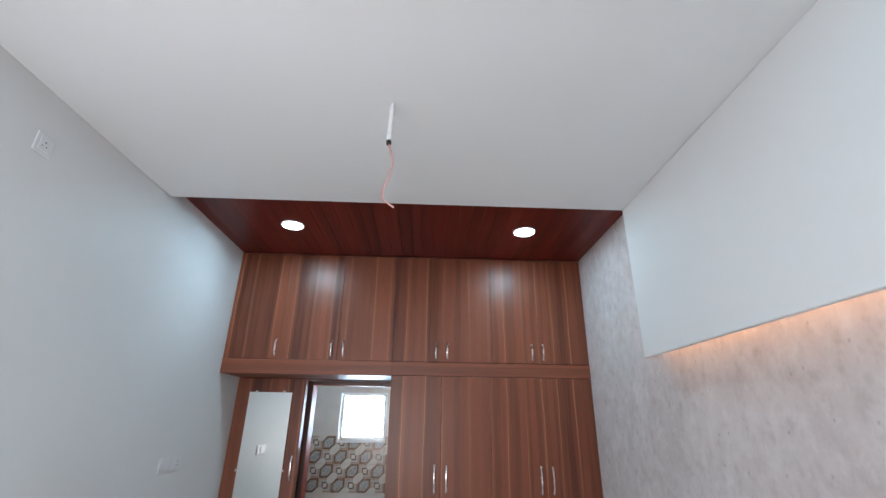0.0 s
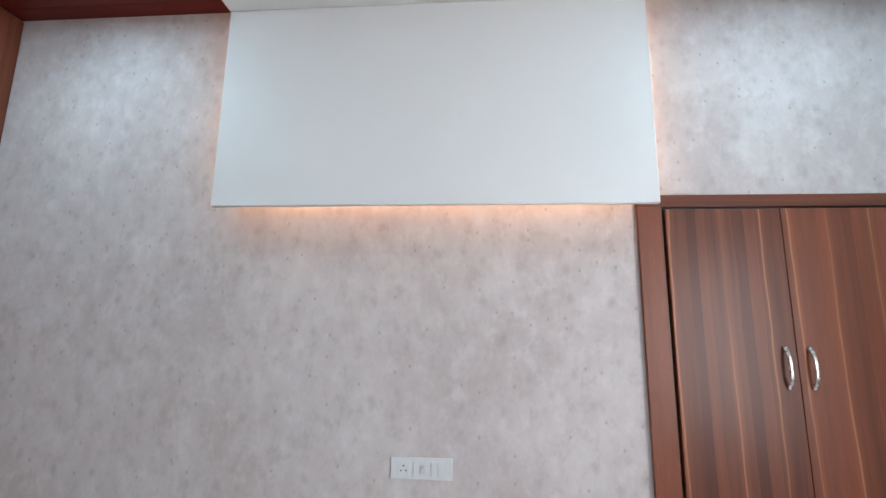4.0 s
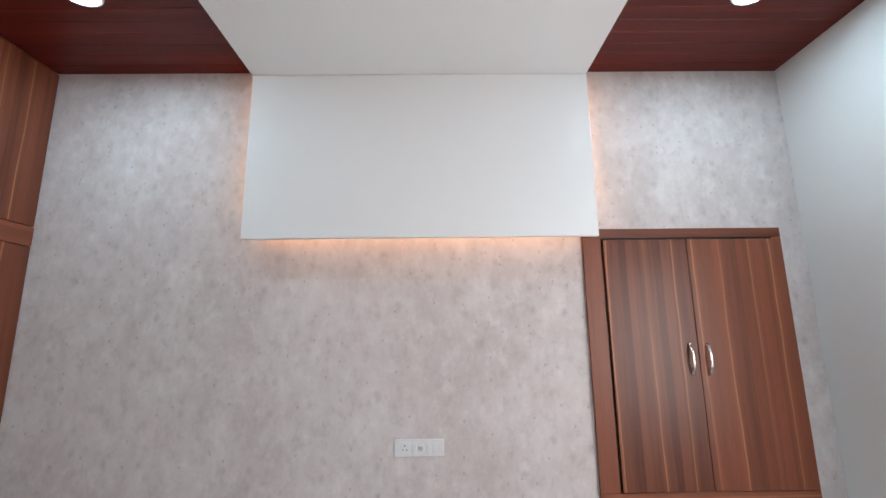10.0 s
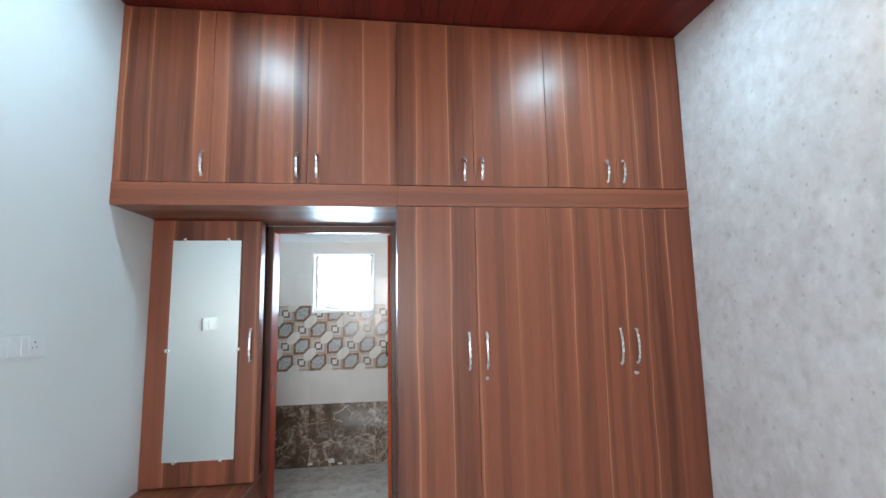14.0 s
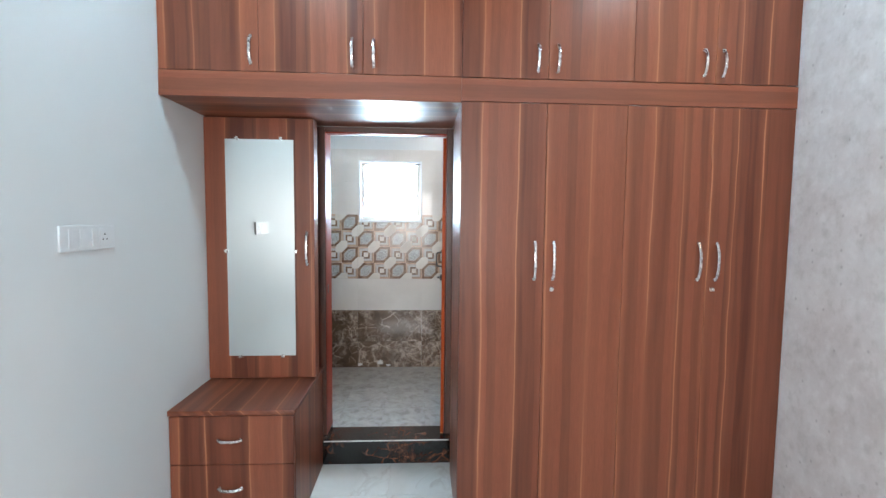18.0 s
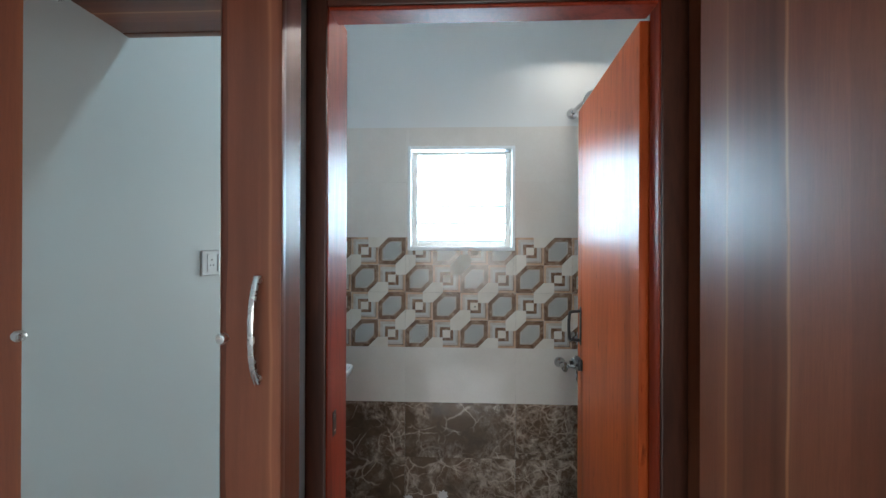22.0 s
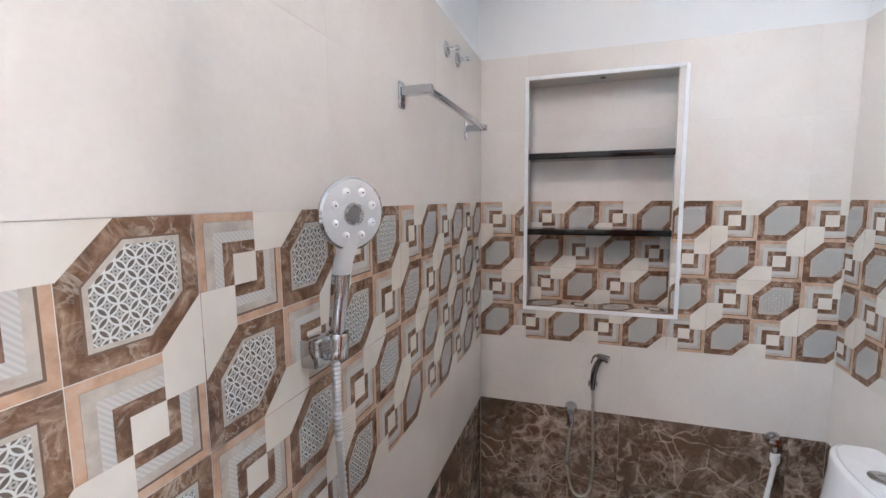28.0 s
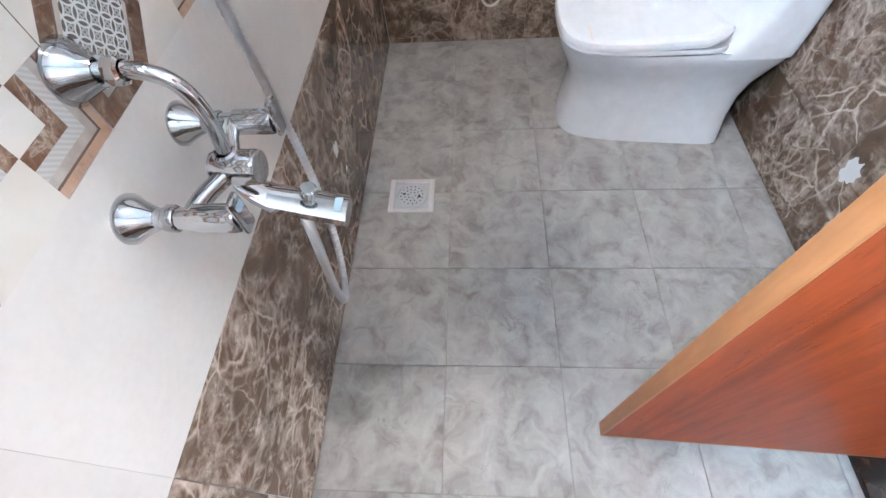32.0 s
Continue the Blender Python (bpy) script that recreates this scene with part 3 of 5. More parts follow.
# ---- bedroom ----
def bow_handle(parent, x, y, z0, z1, label="", along="z", out=(0, -1, 0), name="handle"):
    """A flat bowed bar handle with two feet, between z0 and z1 (or along x)."""
    o = Vector(out)
    d = Vector((0, 0, 1)) if along == "z" else Vector((1, 0, 0))
    if along == "z":
        a, b = Vector((x, y, z0)), Vector((x, y, z1))
    else:
        a, b = Vector((z0, y, x)), Vector((z1, y, x))
    side = d.cross(o).normalized()
    bm = bmesh.new()
    secs = []
    n = 14
    for i in range(n + 1):
        t = i / n
        h = 0.006 + 0.023 * (1 - abs(2 * t - 1) ** 2.6)
        c = a.lerp(b, t) + o * h
        w, th = 0.0068, 0.0042
        secs.append([c + side * (w * math.cos(k * math.pi / 4)) + o * (th * math.sin(k * math.pi / 4)) for k in range(8)])
    loft_sections(bm, secs)
    for e in (a, b):
        q = e + d * (0.008 if e is a else -0.008)
        lathe(bm, [(0.007, -0.001), (0.007, 0.004), (0.0045, 0.007), (0, 0.007)], q, out, 12)
    return part(name, bm, SATIN, parent, label or "bowed satin silver handle")


def key_lock(parent, x, y, z):
    bm = lathe(bmesh.new(), [(0, 0.009), (0.009, 0.009), (0.0115, 0.006), (0.012, -0.001), (0, -0.001)][::-1], (x, y, z), (0, -1, 0), 20)
    box(bm, x - 0.001, x + 0.001, y - 0.0102, y - 0.0088, z - 0.005, z + 0.005)
    return part("lock", bm, SATIN, parent, "round silver cam lock")


def cupboard_door(parent, x0, x1, z0, z1, y=FRONT, thick=0.019, gap=0.0011, name="door"):
    return part(name, boxed(x0 + gap, x1 - gap, y, y + thick, z0 + gap, z1 - gap, bevel=0.0015), WOOD_Z, parent)


# loft cupboards over the whole width, one carcass with seven doors
LOFT_X = (WEST, -0.836, -0.361, 0.101, 0.513, 0.928, 1.332, EAST - 0.003)
loft = thing("loft_cabinet", (0.2, -1.7, 2.0), "brown walnut laminate loft cupboard with seven closed doors", "cabinet")
bm = boxed(WEST, EAST - 0.003, FRONT + 0.022, PART_S, 2.030, CEIL - 0.002)
part("body", bm, WOOD_Z, loft, soft=False)
part("bottom_board", boxed(WEST, 0.099, FRONT + 0.022, PART_S, 2.016, 2.029), WOOD_X, loft, "dark glossy laminate underside", soft=False)
part("fascia", boxed(WEST, 0.099, FRONT - 0.002, FRONT + 0.020, 2.014, 2.128, bevel=0.001), WOOD_X, loft)
part("fascia", boxed(0.100, EAST - 0.003, FRONT - 0.002, FRONT + 0.020, 2.020, 2.126, bevel=0.001), WOOD_X, loft)
HANDLE_X = (-0.870, -0.411, -0.311, 0.460, 0.556, 1.270, 1.364)
for i in range(7):
    d = cupboard_door(loft, LOFT_X[i], LOFT_X[i + 1], 2.130, CEIL - 0.008)
    bow_handle(d, HANDLE_X[i], FRONT, 2.158, 2.292)

# tall wardrobe, two units of two doors
for n, (x0, x1, xm, lk) in enumerate(((0.100, 0.905, 0.511, 0.552), (0.905, EAST - 0.003, 1.332, 1.367))):
    w = thing("wardrobe", ((x0 + x1) / 2, -1.7, FLOOR), "tall walnut laminate wardrobe with two closed doors", "wardrobe", "wardrobes under the loft")
    part("side_panel", boxed(x0, x0 + 0.018, FRONT + 0.022, -1.506, FLOOR, 2.018), WOOD_Z, w, soft=False)
    part("side_panel", boxed(x1 - 0.018, x1, FRONT + 0.022, PART_S, FLOOR, 2.018), WOOD_Z, w, soft=False)
    part("body", boxed(x0 + 0.019, x1 - 0.019, FRONT + 0.10, -1.506, FLOOR + 0.08, 2.018), WOOD_Z, w, soft=False)
    part("plinth", boxed(x0 + 0.018, x1 - 0.018, FRONT + 0.035, FRONT + 0.055, FLOOR, FLOOR + 0.078), WOOD_X, w, soft=False)
    for a, b, hx in ((x0, xm, xm - 0.046), (xm, x1, xm + 0.046)):
        d = cupboard_door(w, a, b, FLOOR + 0.075, 2.018)
        bow_handle(d, hx, FRONT, 1.168, 1.362)
        if hx > xm:
            key_lock(d, lk, FRONT, 1.126)

# dresser with drawers
dr = thing("dresser", (-0.985, -1.72, FLOOR), "low walnut laminate dresser with two closed drawers", "dresser")
part("side_panel", boxed(WEST, WEST + 0.018, FRONT + 0.008, PART_S, FLOOR, 0.512), WOOD_Z, dr, soft=False)
part("side_panel", boxed(-0.712, -0.694, FRONT + 0.008, PART_S, FLOOR, 0.512), WOOD_Z, dr, soft=False)
part("body", boxed(WEST + 0.019, -0.713, FRONT + 0.03, PART_S, FLOOR + 0.06, 0.512), WOOD_Z, dr, soft=False)
part("top", boxed(WEST, -0.688, FRONT - 0.018, PART_S, 0.514, 0.538, bevel=0.002), WOOD_Y, dr)
for z0, z1 in ((0.270, 0.508), (0.028, 0.266)):
    d = part("drawer", boxed(WEST + 0.003, -0.697, FRONT - 0.012, FRONT + 0.006, z0, z1, bevel=0.0015), WOOD_Z, dr)
    bow_handle(d, (z0 + z1) / 2 + 0.004, FRONT - 0.012, -1.058, -0.938, along="x")
part("plinth", boxed(WEST + 0.018, -0.712, FRONT + 0.012, FRONT + 0.028, FLOOR, 0.024), WOOD_X, dr, soft=False)

# mirror cabinet on the dresser
mc = thing("mirror_cabinet", (-0.985, -1.5, 0.54), "walnut laminate wall cabinet with a mirror door", "cabinet")
BACK = -1.512
part("body", boxed(WEST, -0.704, -1.588, BACK, 0.541, 2.012), WOOD_Z, mc, soft=False)
part("side_panel", boxed(-0.703, -0.690, -1.588, BACK, 0.541, 2.012), WOOD_Z, mc, soft=False)
md = part("door", boxed(WEST + 0.002, -0.687, -1.610, -1.590, 0.545, 2.010, bevel=0.0015), WOOD_Z, mc)
part("mirror", boxed(-1.170, -0.796, -1.6145, -1.6105, 0.675, 1.893, bevel=0.0012, seg=1), MIRROR, md, "clear frameless mirror glass")
for x, z in ((-1.105, 1.897), (-0.865, 1.897), (-1.105, 0.671), (-0.870, 0.671), (-1.174, 1.272), (-0.792, 1.272)):
    bm = lathe(bmesh.new(), [(0, -0.001), (0.010, -0.001), (0.0105, 0.008), (0.008, 0.012), (0, 0.0135)], (x, -1.611, z), (0, -1, 0), 18)
    part("mirror_cap", bm, SATIN, md, "round silver mirror clip")
bow_handle(md, -0.728, -1.610, 1.192, 1.385)

# boxed-out headboard panel with hidden warm light
hp = thing("wall_panel", (1.70, -4.145, 2.03), "white boxed wall panel glowing warm along its edges", "wall panel")
part("board", boxed(1.645, 1.673, -5.098, -3.196, 2.028, DROP - 0.002, bevel=0.004), CEIL_WHITE, hp)
part("batten", boxed(1.675, EAST - 0.005, -4.98, -3.31, 2.16, 2.20), TRIM_WHITE, hp, soft=False)
part("batten", boxed(1.675, EAST - 0.005, -4.98, -3.31, 2.80, 2.84), TRIM_WHITE, hp, soft=False)
part("led_strip", boxed(1.700, 1.712, -5.00, -3.29, 2.150, 2.156), LED_WARM, hp, "glowing warm white led strip", soft=False)
part("led_strip", boxed(1.700, 1.712, -5.042, -5.034, 2.16, 2.98), LED_WARM, hp, "glowing warm white led strip", soft=False)
part("led_strip", boxed(1.700, 1.712, -3.260, -3.252, 2.16, 2.98), LED_WARM, hp, "glowing warm white led strip", soft=False)

# wooden shuttered cupboard set in the long wall
SY0, SY1, SZ0, SZ1 = -6.136, -5.035, 0.670, 2.084
sc = thing("wall_cupboard", (EAST, -5.58, SZ0), "walnut laminate recessed wall cupboard with closed shutters", "cabinet")
X1 = EAST - 0.003
FW = 0.052
part("frame_top", boxed(X1 - 0.022, X1, SY0, SY1, SZ1 - FW, SZ1, bevel=0.001), WOOD_Y, sc)
part("frame_bottom", boxed(X1 - 0.022, X1, SY0, SY1, SZ0, SZ0 + FW + 0.015, bevel=0.001), WOOD_Y, sc)
part("frame_side", boxed(X1 - 0.0215, X1, SY0, SY0 + FW, SZ0 + FW + 0.016, SZ1 - FW - 0.001, bevel=0.001), WOOD_Z, sc)
part("frame_side", boxed(X1 - 0.0215, X1, SY1 - 0.098, SY1, SZ0 + FW + 0.016, SZ1 - FW - 0.001, bevel=0.001), WOOD_Z, sc)
# black sheet: the shade in the shutter gaps, put in as colour
part("back", boxed(X1 - 0.004, X1 - 0.001, SY0 + 0.01, SY1 - 0.01, SZ0 + 0.02, SZ1 - 0.02), BLACK_RUBBER, sc, "black sheet standing in for the shade behind the shutters", soft=False)
ya, yb = SY0 + FW + 0.002, SY1 - 0.108
ym = -5.601
for a, b, hy in ((ya, ym, ym - 0.046), (ym, yb, ym + 0.046)):
    d = part("shutter", boxed(X1 - 0.030, X1 - 0.006, a + 0.0015, b - 0.0015, SZ0 + FW + 0.020, SZ1 - FW - 0.012, bevel=0.0015), WOOD_Z, sc)
    bow_handle(d, X1 - 0.030, hy, 1.300, 1.462, out=(-1, 0, 0))


def plate(name, place, out, w, h, label, category, bits):
    """A white modular switch plate; bits: (offset along, kind)."""
    t = thing(name, place, label, category)
    o = Vector(out)
    right = Vector((0, 0, 1)).cross(o)
    m = Matrix((right, (0, 0, 1), o)).transposed().to_4x4()
    m.translation = place

    def put(pname, bm, mat, lab=""):
        bmesh.ops.transform(bm, matrix=m, verts=bm.verts)
        return part(pname, bm, mat, t, lab)

    put("plate", boxed(-w / 2, w / 2, -h / 2, h / 2, 0, 0.008, bevel=0.003), PLATE)
    for at, kind, bw in bits:
        if kind == "switch":
            bm = boxed(at - bw / 2 + 0.001, at + bw / 2 - 0.001, -h / 2 + 0.014, h / 2 - 0.014, 0.007, 0.0115, bevel=0.0015)
            put("switch", bm, PLATE)
        elif kind == "blank":
            put("blank", boxed(at - bw / 2 + 0.001, at + bw / 2 - 0.001, -h / 2 + 0.014, h / 2 - 0.014, 0.007, 0.0095, bevel=0.001), PLATE)
        elif kind == "knob":
            put("regulator", lathe(bmesh.new(), [(0, 0.007), (0.013, 0.007), (0.012, 0.017), (0.010, 0.019), (0, 0.019)], (at, 0, 0), (0, 0, 1), 20), PLASTIC_GREY)
        else:
            put("socket", boxed(at - bw / 2 + 0.001, at + bw / 2 - 0.001, -h / 2 + 0.014, h / 2 - 0.014, 0.007, 0.0098, bevel=0.001), PLATE)
            for dx, dy, r in ((0, 0.011, 0.0036), (-0.010, -0.008, 0.003), (0.010, -0.008, 0.003)):
                put("socket_hole", lathe(bmesh.new(), [(r, 0.0085), (r, 0.0102), (0, 0.0102)], (at + dx, dy, 0), (0, 0, 1), 10), BLACK_RUBBER)
    return t


plate("switch_board", (EAST - 0.003, -4.133, 0.960), (-1, 0, 0), 0.250, 0.084, "white wall switch board with socket and switches", "socket",
      [(-0.072, "socket", 0.05), (-0.022, "switch", 0.022), (0.010, "knob", 0.04), (0.050, "switch", 0.024), (0.078, "switch", 0.024)])
plate("switch_board", (WEST, -2.477, 1.382), (1, 0, 0), 0.262, 0.090, "white wall switch board with a socket", "socket",
      [(-0.070, "blank", 0.05), (-0.020, "blank", 0.05), (0.024, "switch", 0.026), (0.075, "socket", 0.056)])
plate("power_socket", (WEST, -4.093, 2.742), (1, 0, 0), 0.088, 0.088, "white power socket high on the wall", "socket", [(0.0, "socket", 0.056)])


def downlight(x, y, z, group, radius=0.088, label="round recessed white downlight switched on"):
    t = thing("downlight", (x, y, z), label, "lamp", group)
    part("ring", lathe(bmesh.new(), [(radius - 0.014, 0.0), (radius - 0.012, -0.006), (radius - 0.004, -0.008), (radius, -0.004), (radius + 0.001, 0.001), (radius - 0.014, 0.001)], (x, y, z), (0, 0, 1), 40), PLASTIC, t)
    part("diffuser", lathe(bmesh.new(), [(0, -0.0045), (radius - 0.016, -0.004), (radius - 0.0145, 0.001), (0, 0.001)], (x, y, z), (0, 0, 1), 40), LAMP_WHITE, t, "glowing white diffuser")
    return t


for x in (-0.675, 1.120):
    downlight(x, -2.632, CEIL, "downlights in the wood ceiling")
    downlight(x, -5.700, CEIL, "downlights in the wood ceiling")

# fan rod with its loose wire
fr = thing("fan_hook", (0.226, -4.15, 2.8), "white fan down rod with a loose pink wire", "fan rod")
part("rod", tube(bmesh.new(), [(0.229, -4.150, DROP), (0.228, -4.150, 2.93), (0.224, -4.150, 2.788)], [0.005, 0.0115, 0.0115, 0.0115], 14, 6), PLASTIC, fr)
part("end_clip", lathe(bmesh.new(), [(0, -0.012), (0.010, -0.010), (0.012, 0.0), (0.010, 0.008), (0, 0.008)], (0.224, -4.150, 2.776), (0, 0, 1), 14), BLACK_RUBBER, fr)
part("wire", tube(bmesh.new(), [(0.224, -4.15, 2.770), (0.236, -4.148, 2.725), (0.247, -4.146, 2.675), (0.232, -4.147, 2.605), (0.214, -4.150, 2.545), (0.216, -4.152, 2.500), (0.240, -4.154, 2.480), (0.262, -4.150, 2.465)], 0.0042, 8, 6), PINK_WIRE, fr, "pink wire sleeve hanging loose")

fr.location.x -= 0.028

# black stone skirting
for nm, a in (("baseboard_east", (EAST - 0.016, EAST - 0.001, SOUTH, FRONT + 0.02, FLOOR, FLOOR + 0.098)),
              ("baseboard_south", (WEST, EAST - 0.017, SOUTH, SOUTH + 0.015, FLOOR, FLOOR + 0.098)),
              ("baseboard_west", (WEST, WEST + 0.015, SOUTH + 0.016, FRONT - 0.02, FLOOR, FLOOR + 0.098))):
    structure(nm, boxed(*a, bevel=0.002), SKIRT_STONE, "polished black granite skirting with rust veins")

structure("trim_east", boxed(EAST - 0.012, EAST - 0.0005, SOUTH, FRONT + 0.02, FLOOR + 0.0985, FLOOR + 0.108, bevel=0.002), TRIM_WHITE, "thin white line over the black skirting")

# bedroom window behind the walk: white frame and mullions
w1 = thing("window_1", (-0.30, SOUTH - 0.1, 0.75), "white framed bedroom window, open to bright daylight", "window", kind="structure")
for nm, a in (("window_frame", (-1.048, -1.000, 0.752, 2.088)), ("window_frame", (0.400, 0.448, 0.752, 2.088)), ("window_frame", (-1.000, 0.400, 0.752, 0.800)), ("window_frame", (-1.000, 0.400, 2.040, 2.088)), ("mullion", (-0.32, -0.28, 0.800, 2.040))):
    part(nm, boxed(a[0], a[1], SOUTH - 0.14, SOUTH - 0.09, a[2], a[3], bevel=0.003), TRIM_WHITE, w1)

# ---- doorway ----
d1 = thing("door_1", (-0.30, -1.36, 0.0), "red-stained wooden bathroom door frame", "door frame", kind="structure")
part("jamb", boxed(-0.716, -0.668, PART_S - 0.004, -1.236, 0.064, 2.011, bevel=0.005), FRAME_WOOD, d1)
part("jamb", boxed(0.066, 0.126, PART_S - 0.004, -1.350, 0.064, 2.011, bevel=0.005), FRAME_WOOD, d1)
part("head", boxed(-0.6675, 0.0655, PART_S - 0.003, -1.335, 1.974, 2.011, bevel=0.004), FRAME_WOOD, d1)
# strips added over jambs and head; their dark colour is the front's shade
part("front_shade_strip", boxed(-0.7165, -0.6685, PART_S - 0.013, PART_S - 0.0045, 0.099, 2.012, bevel=0.004), SHADE_STRIP_WOOD, d1, "added strip, darkened for the shade on the frame's front")
part("front_shade_strip", boxed(0.0675, 0.1265, PART_S - 0.013, PART_S - 0.0045, 0.099, 2.012, bevel=0.004), SHADE_STRIP_WOOD, d1, "added strip, darkened for the shade on the frame's front")
part("front_shade_strip", boxed(-0.668, 0.067, PART_S - 0.011, PART_S - 0.0035, 1.980, 2.012, bevel=0.003), SHADE_STRIP_WOOD, d1, "added strip, darkened for the shade on the frame's front")
# added board: covers the white wall so the gap looks shaded
part("gap_shade_board", boxed(0.1275, 0.30, PART_S - 0.003, PART_S - 0.0004, 0.0, 2.011), WOOD_Z, d1, "laminate board added to keep the gap behind the wardrobe dark", soft=False)
sk = part("strike_plate", boxed(-0.6678, -0.6658, -1.362, -1.336, 0.990, 1.048, bevel=0.0008, seg=1), BLACK_METAL, d1, "black metal strike plate")
for z in (1.002, 1.036):
    part("screw", lathe(bmesh.new(), [(0.0032, 0.0), (0.0026, 0.0012), (0, 0.0014)], (-0.6658, -1.349, z), (1, 0, 0), 10), SATIN, sk)
part("jamb_foot", boxed(-0.718, -0.6665, PART_S - 0.0055, -1.240, 0.0635, 0.098, bevel=0.002), BLACK_STONE, d1, "black painted foot of the jamb")
part("jamb_foot", boxed(0.0645, 0.128, PART_S - 0.0055, -1.352, 0.0635, 0.098, bevel=0.002), BLACK_STONE, d1, "black painted foot of the jamb")
structure("threshold", boxed(-0.715, 0.125, PART_S - 0.018, -1.225, FLOOR, 0.062, bevel=0.004), BLACK_STONE, "polished black granite door threshold with rust veins")
structure("trim_threshold", boxed(-0.689, 0.099, PART_S - 0.0195, PART_S - 0.012, 0.0575, 0.0632, bevel=0.0015), PLASTER, "thin line of white cement along the threshold")

# the open bathroom door, hinged on the right jamb
leaf = thing("bathroom_door", (0.0, 0.0, 0.0), "orange-brown veneered door standing open into the bathroom", "door")
LW = 0.672
STILE = LW - 0.060
part("leaf", boxed(0.0, 0.030, 0.004, STILE, 0.072, 1.968, bevel=0.0015), LEAF_WOOD, leaf)
part("edge_stile", boxed(0.0, 0.030, STILE + 0.0008, LW - 0.004, 0.072, 1.968, bevel=0.0012), LEAF_WOOD, leaf)
part("lipping", boxed(-0.0005, 0.0305, LW - 0.004, LW, 0.066, 1.968, bevel=0.001), LEAF_EDGE, leaf, "pale wooden edge strip")
part("bottom_lipping", boxed(-0.0002, 0.0302, 0.004, LW - 0.004, 0.066, 0.072), LEAF_EDGE, leaf, "pale wooden edge strip", soft=False)
hb = part("pull_handle", boxed(-0.004, 0.0, LW - 0.062, LW - 0.042, 1.080, 1.222, bevel=0.0015), BLACK_METAL, leaf, "black metal door pull")
part("grip", tube(bmesh.new(), [(-0.002, LW - 0.052, 1.096), (-0.030, LW - 0.052, 1.099), (-0.041, LW - 0.052, 1.106), (-0.044, LW - 0.052, 1.150), (-0.041, LW - 0.052, 1.195), (-0.030, LW - 0.052, 1.203), (-0.002, LW - 0.052, 1.206)], 0.0058, 12, 6), BLACK_METAL, hb)
tb = part("tower_bolt", boxed(-0.016, 0.0, LW - 0.085, LW - 0.010, 0.990, 1.030, bevel=0.003), BLACK_METAL, leaf, "black metal sliding bolt")
part("rod", tube(bmesh.new(), [(-0.019, LW - 0.080, 1.0100), (-0.019, LW + 0.004, 1.0100)], 0.0055, 12, 1, False), BLACK_METAL, tb)
part("knob", tube(bmesh.new(), [(-0.016, LW - 0.030, 1.0100), (-0.036, LW - 0.030, 1.006)], [0.006, 0.008], 12, 1, False), BLACK_METAL, tb)
for z in (0.22, 1.0, 1.78):
    part("hinge", tube(bmesh.new(), [(0.034, -0.001, z - 0.05), (0.034, -0.001, z + 0.05)], 0.006, 10, 1, False), SATIN, leaf, "steel butt hinge")
leaf.location = (0.0475, -1.346, 0.0)
leaf.rotation_euler = (0, 0, radians(-2.9))

# ---- bathroom ----
GAPW = 0.0006


def wall_frame(origin, right, out):
    """Local x along the wall, y into the wall, z up."""
    m = Matrix((Vector(right), -Vector(out), Vector((0, 0, 1)))).transposed().to_4x4()
    m.translation = Vector(origin)
    return m


N_WALL = wall_frame((BATH_W - 0.010, 0.0, 0.0), (1, 0, 0), (0, -1, 0))
E_WALL = wall_frame((BATH_E, 0.0, 0.0), (0, -1, 0), (-1, 0, 0))
W_WALL = wall_frame((BATH_W, BATH_S, 0.0), (0, 1, 0), (1, 0, 0))


def tile_bm_clip(bm, u0, u1, z0, z1):
    for co, no in (((u0, 0, 0), (-1, 0, 0)), ((u1, 0, 0), (1, 0, 0)), ((0, 0, z0), (0, 0, -1)), ((0, 0, z1), (0, 0, 1))):
        geom = list(bm.verts) + list(bm.edges) + list(bm.faces)
        bmesh.ops.bisect_plane(bm, geom=geom, plane_co=co, plane_no=no, clear_outer=True)


def poly(bm, pts, y, mat):
    f = bm.faces.new([bm.verts.new((p[0], y, p[1])) for p in pts])
    f.material_index = mat
    return f


A = 0.15
PRINTS = [PEACH_P, BROWN_P, BEIGE_P, HATCH, LATTICE, RIBBED, DARKLINE_P, CREAM]
pattern_meshes = {}


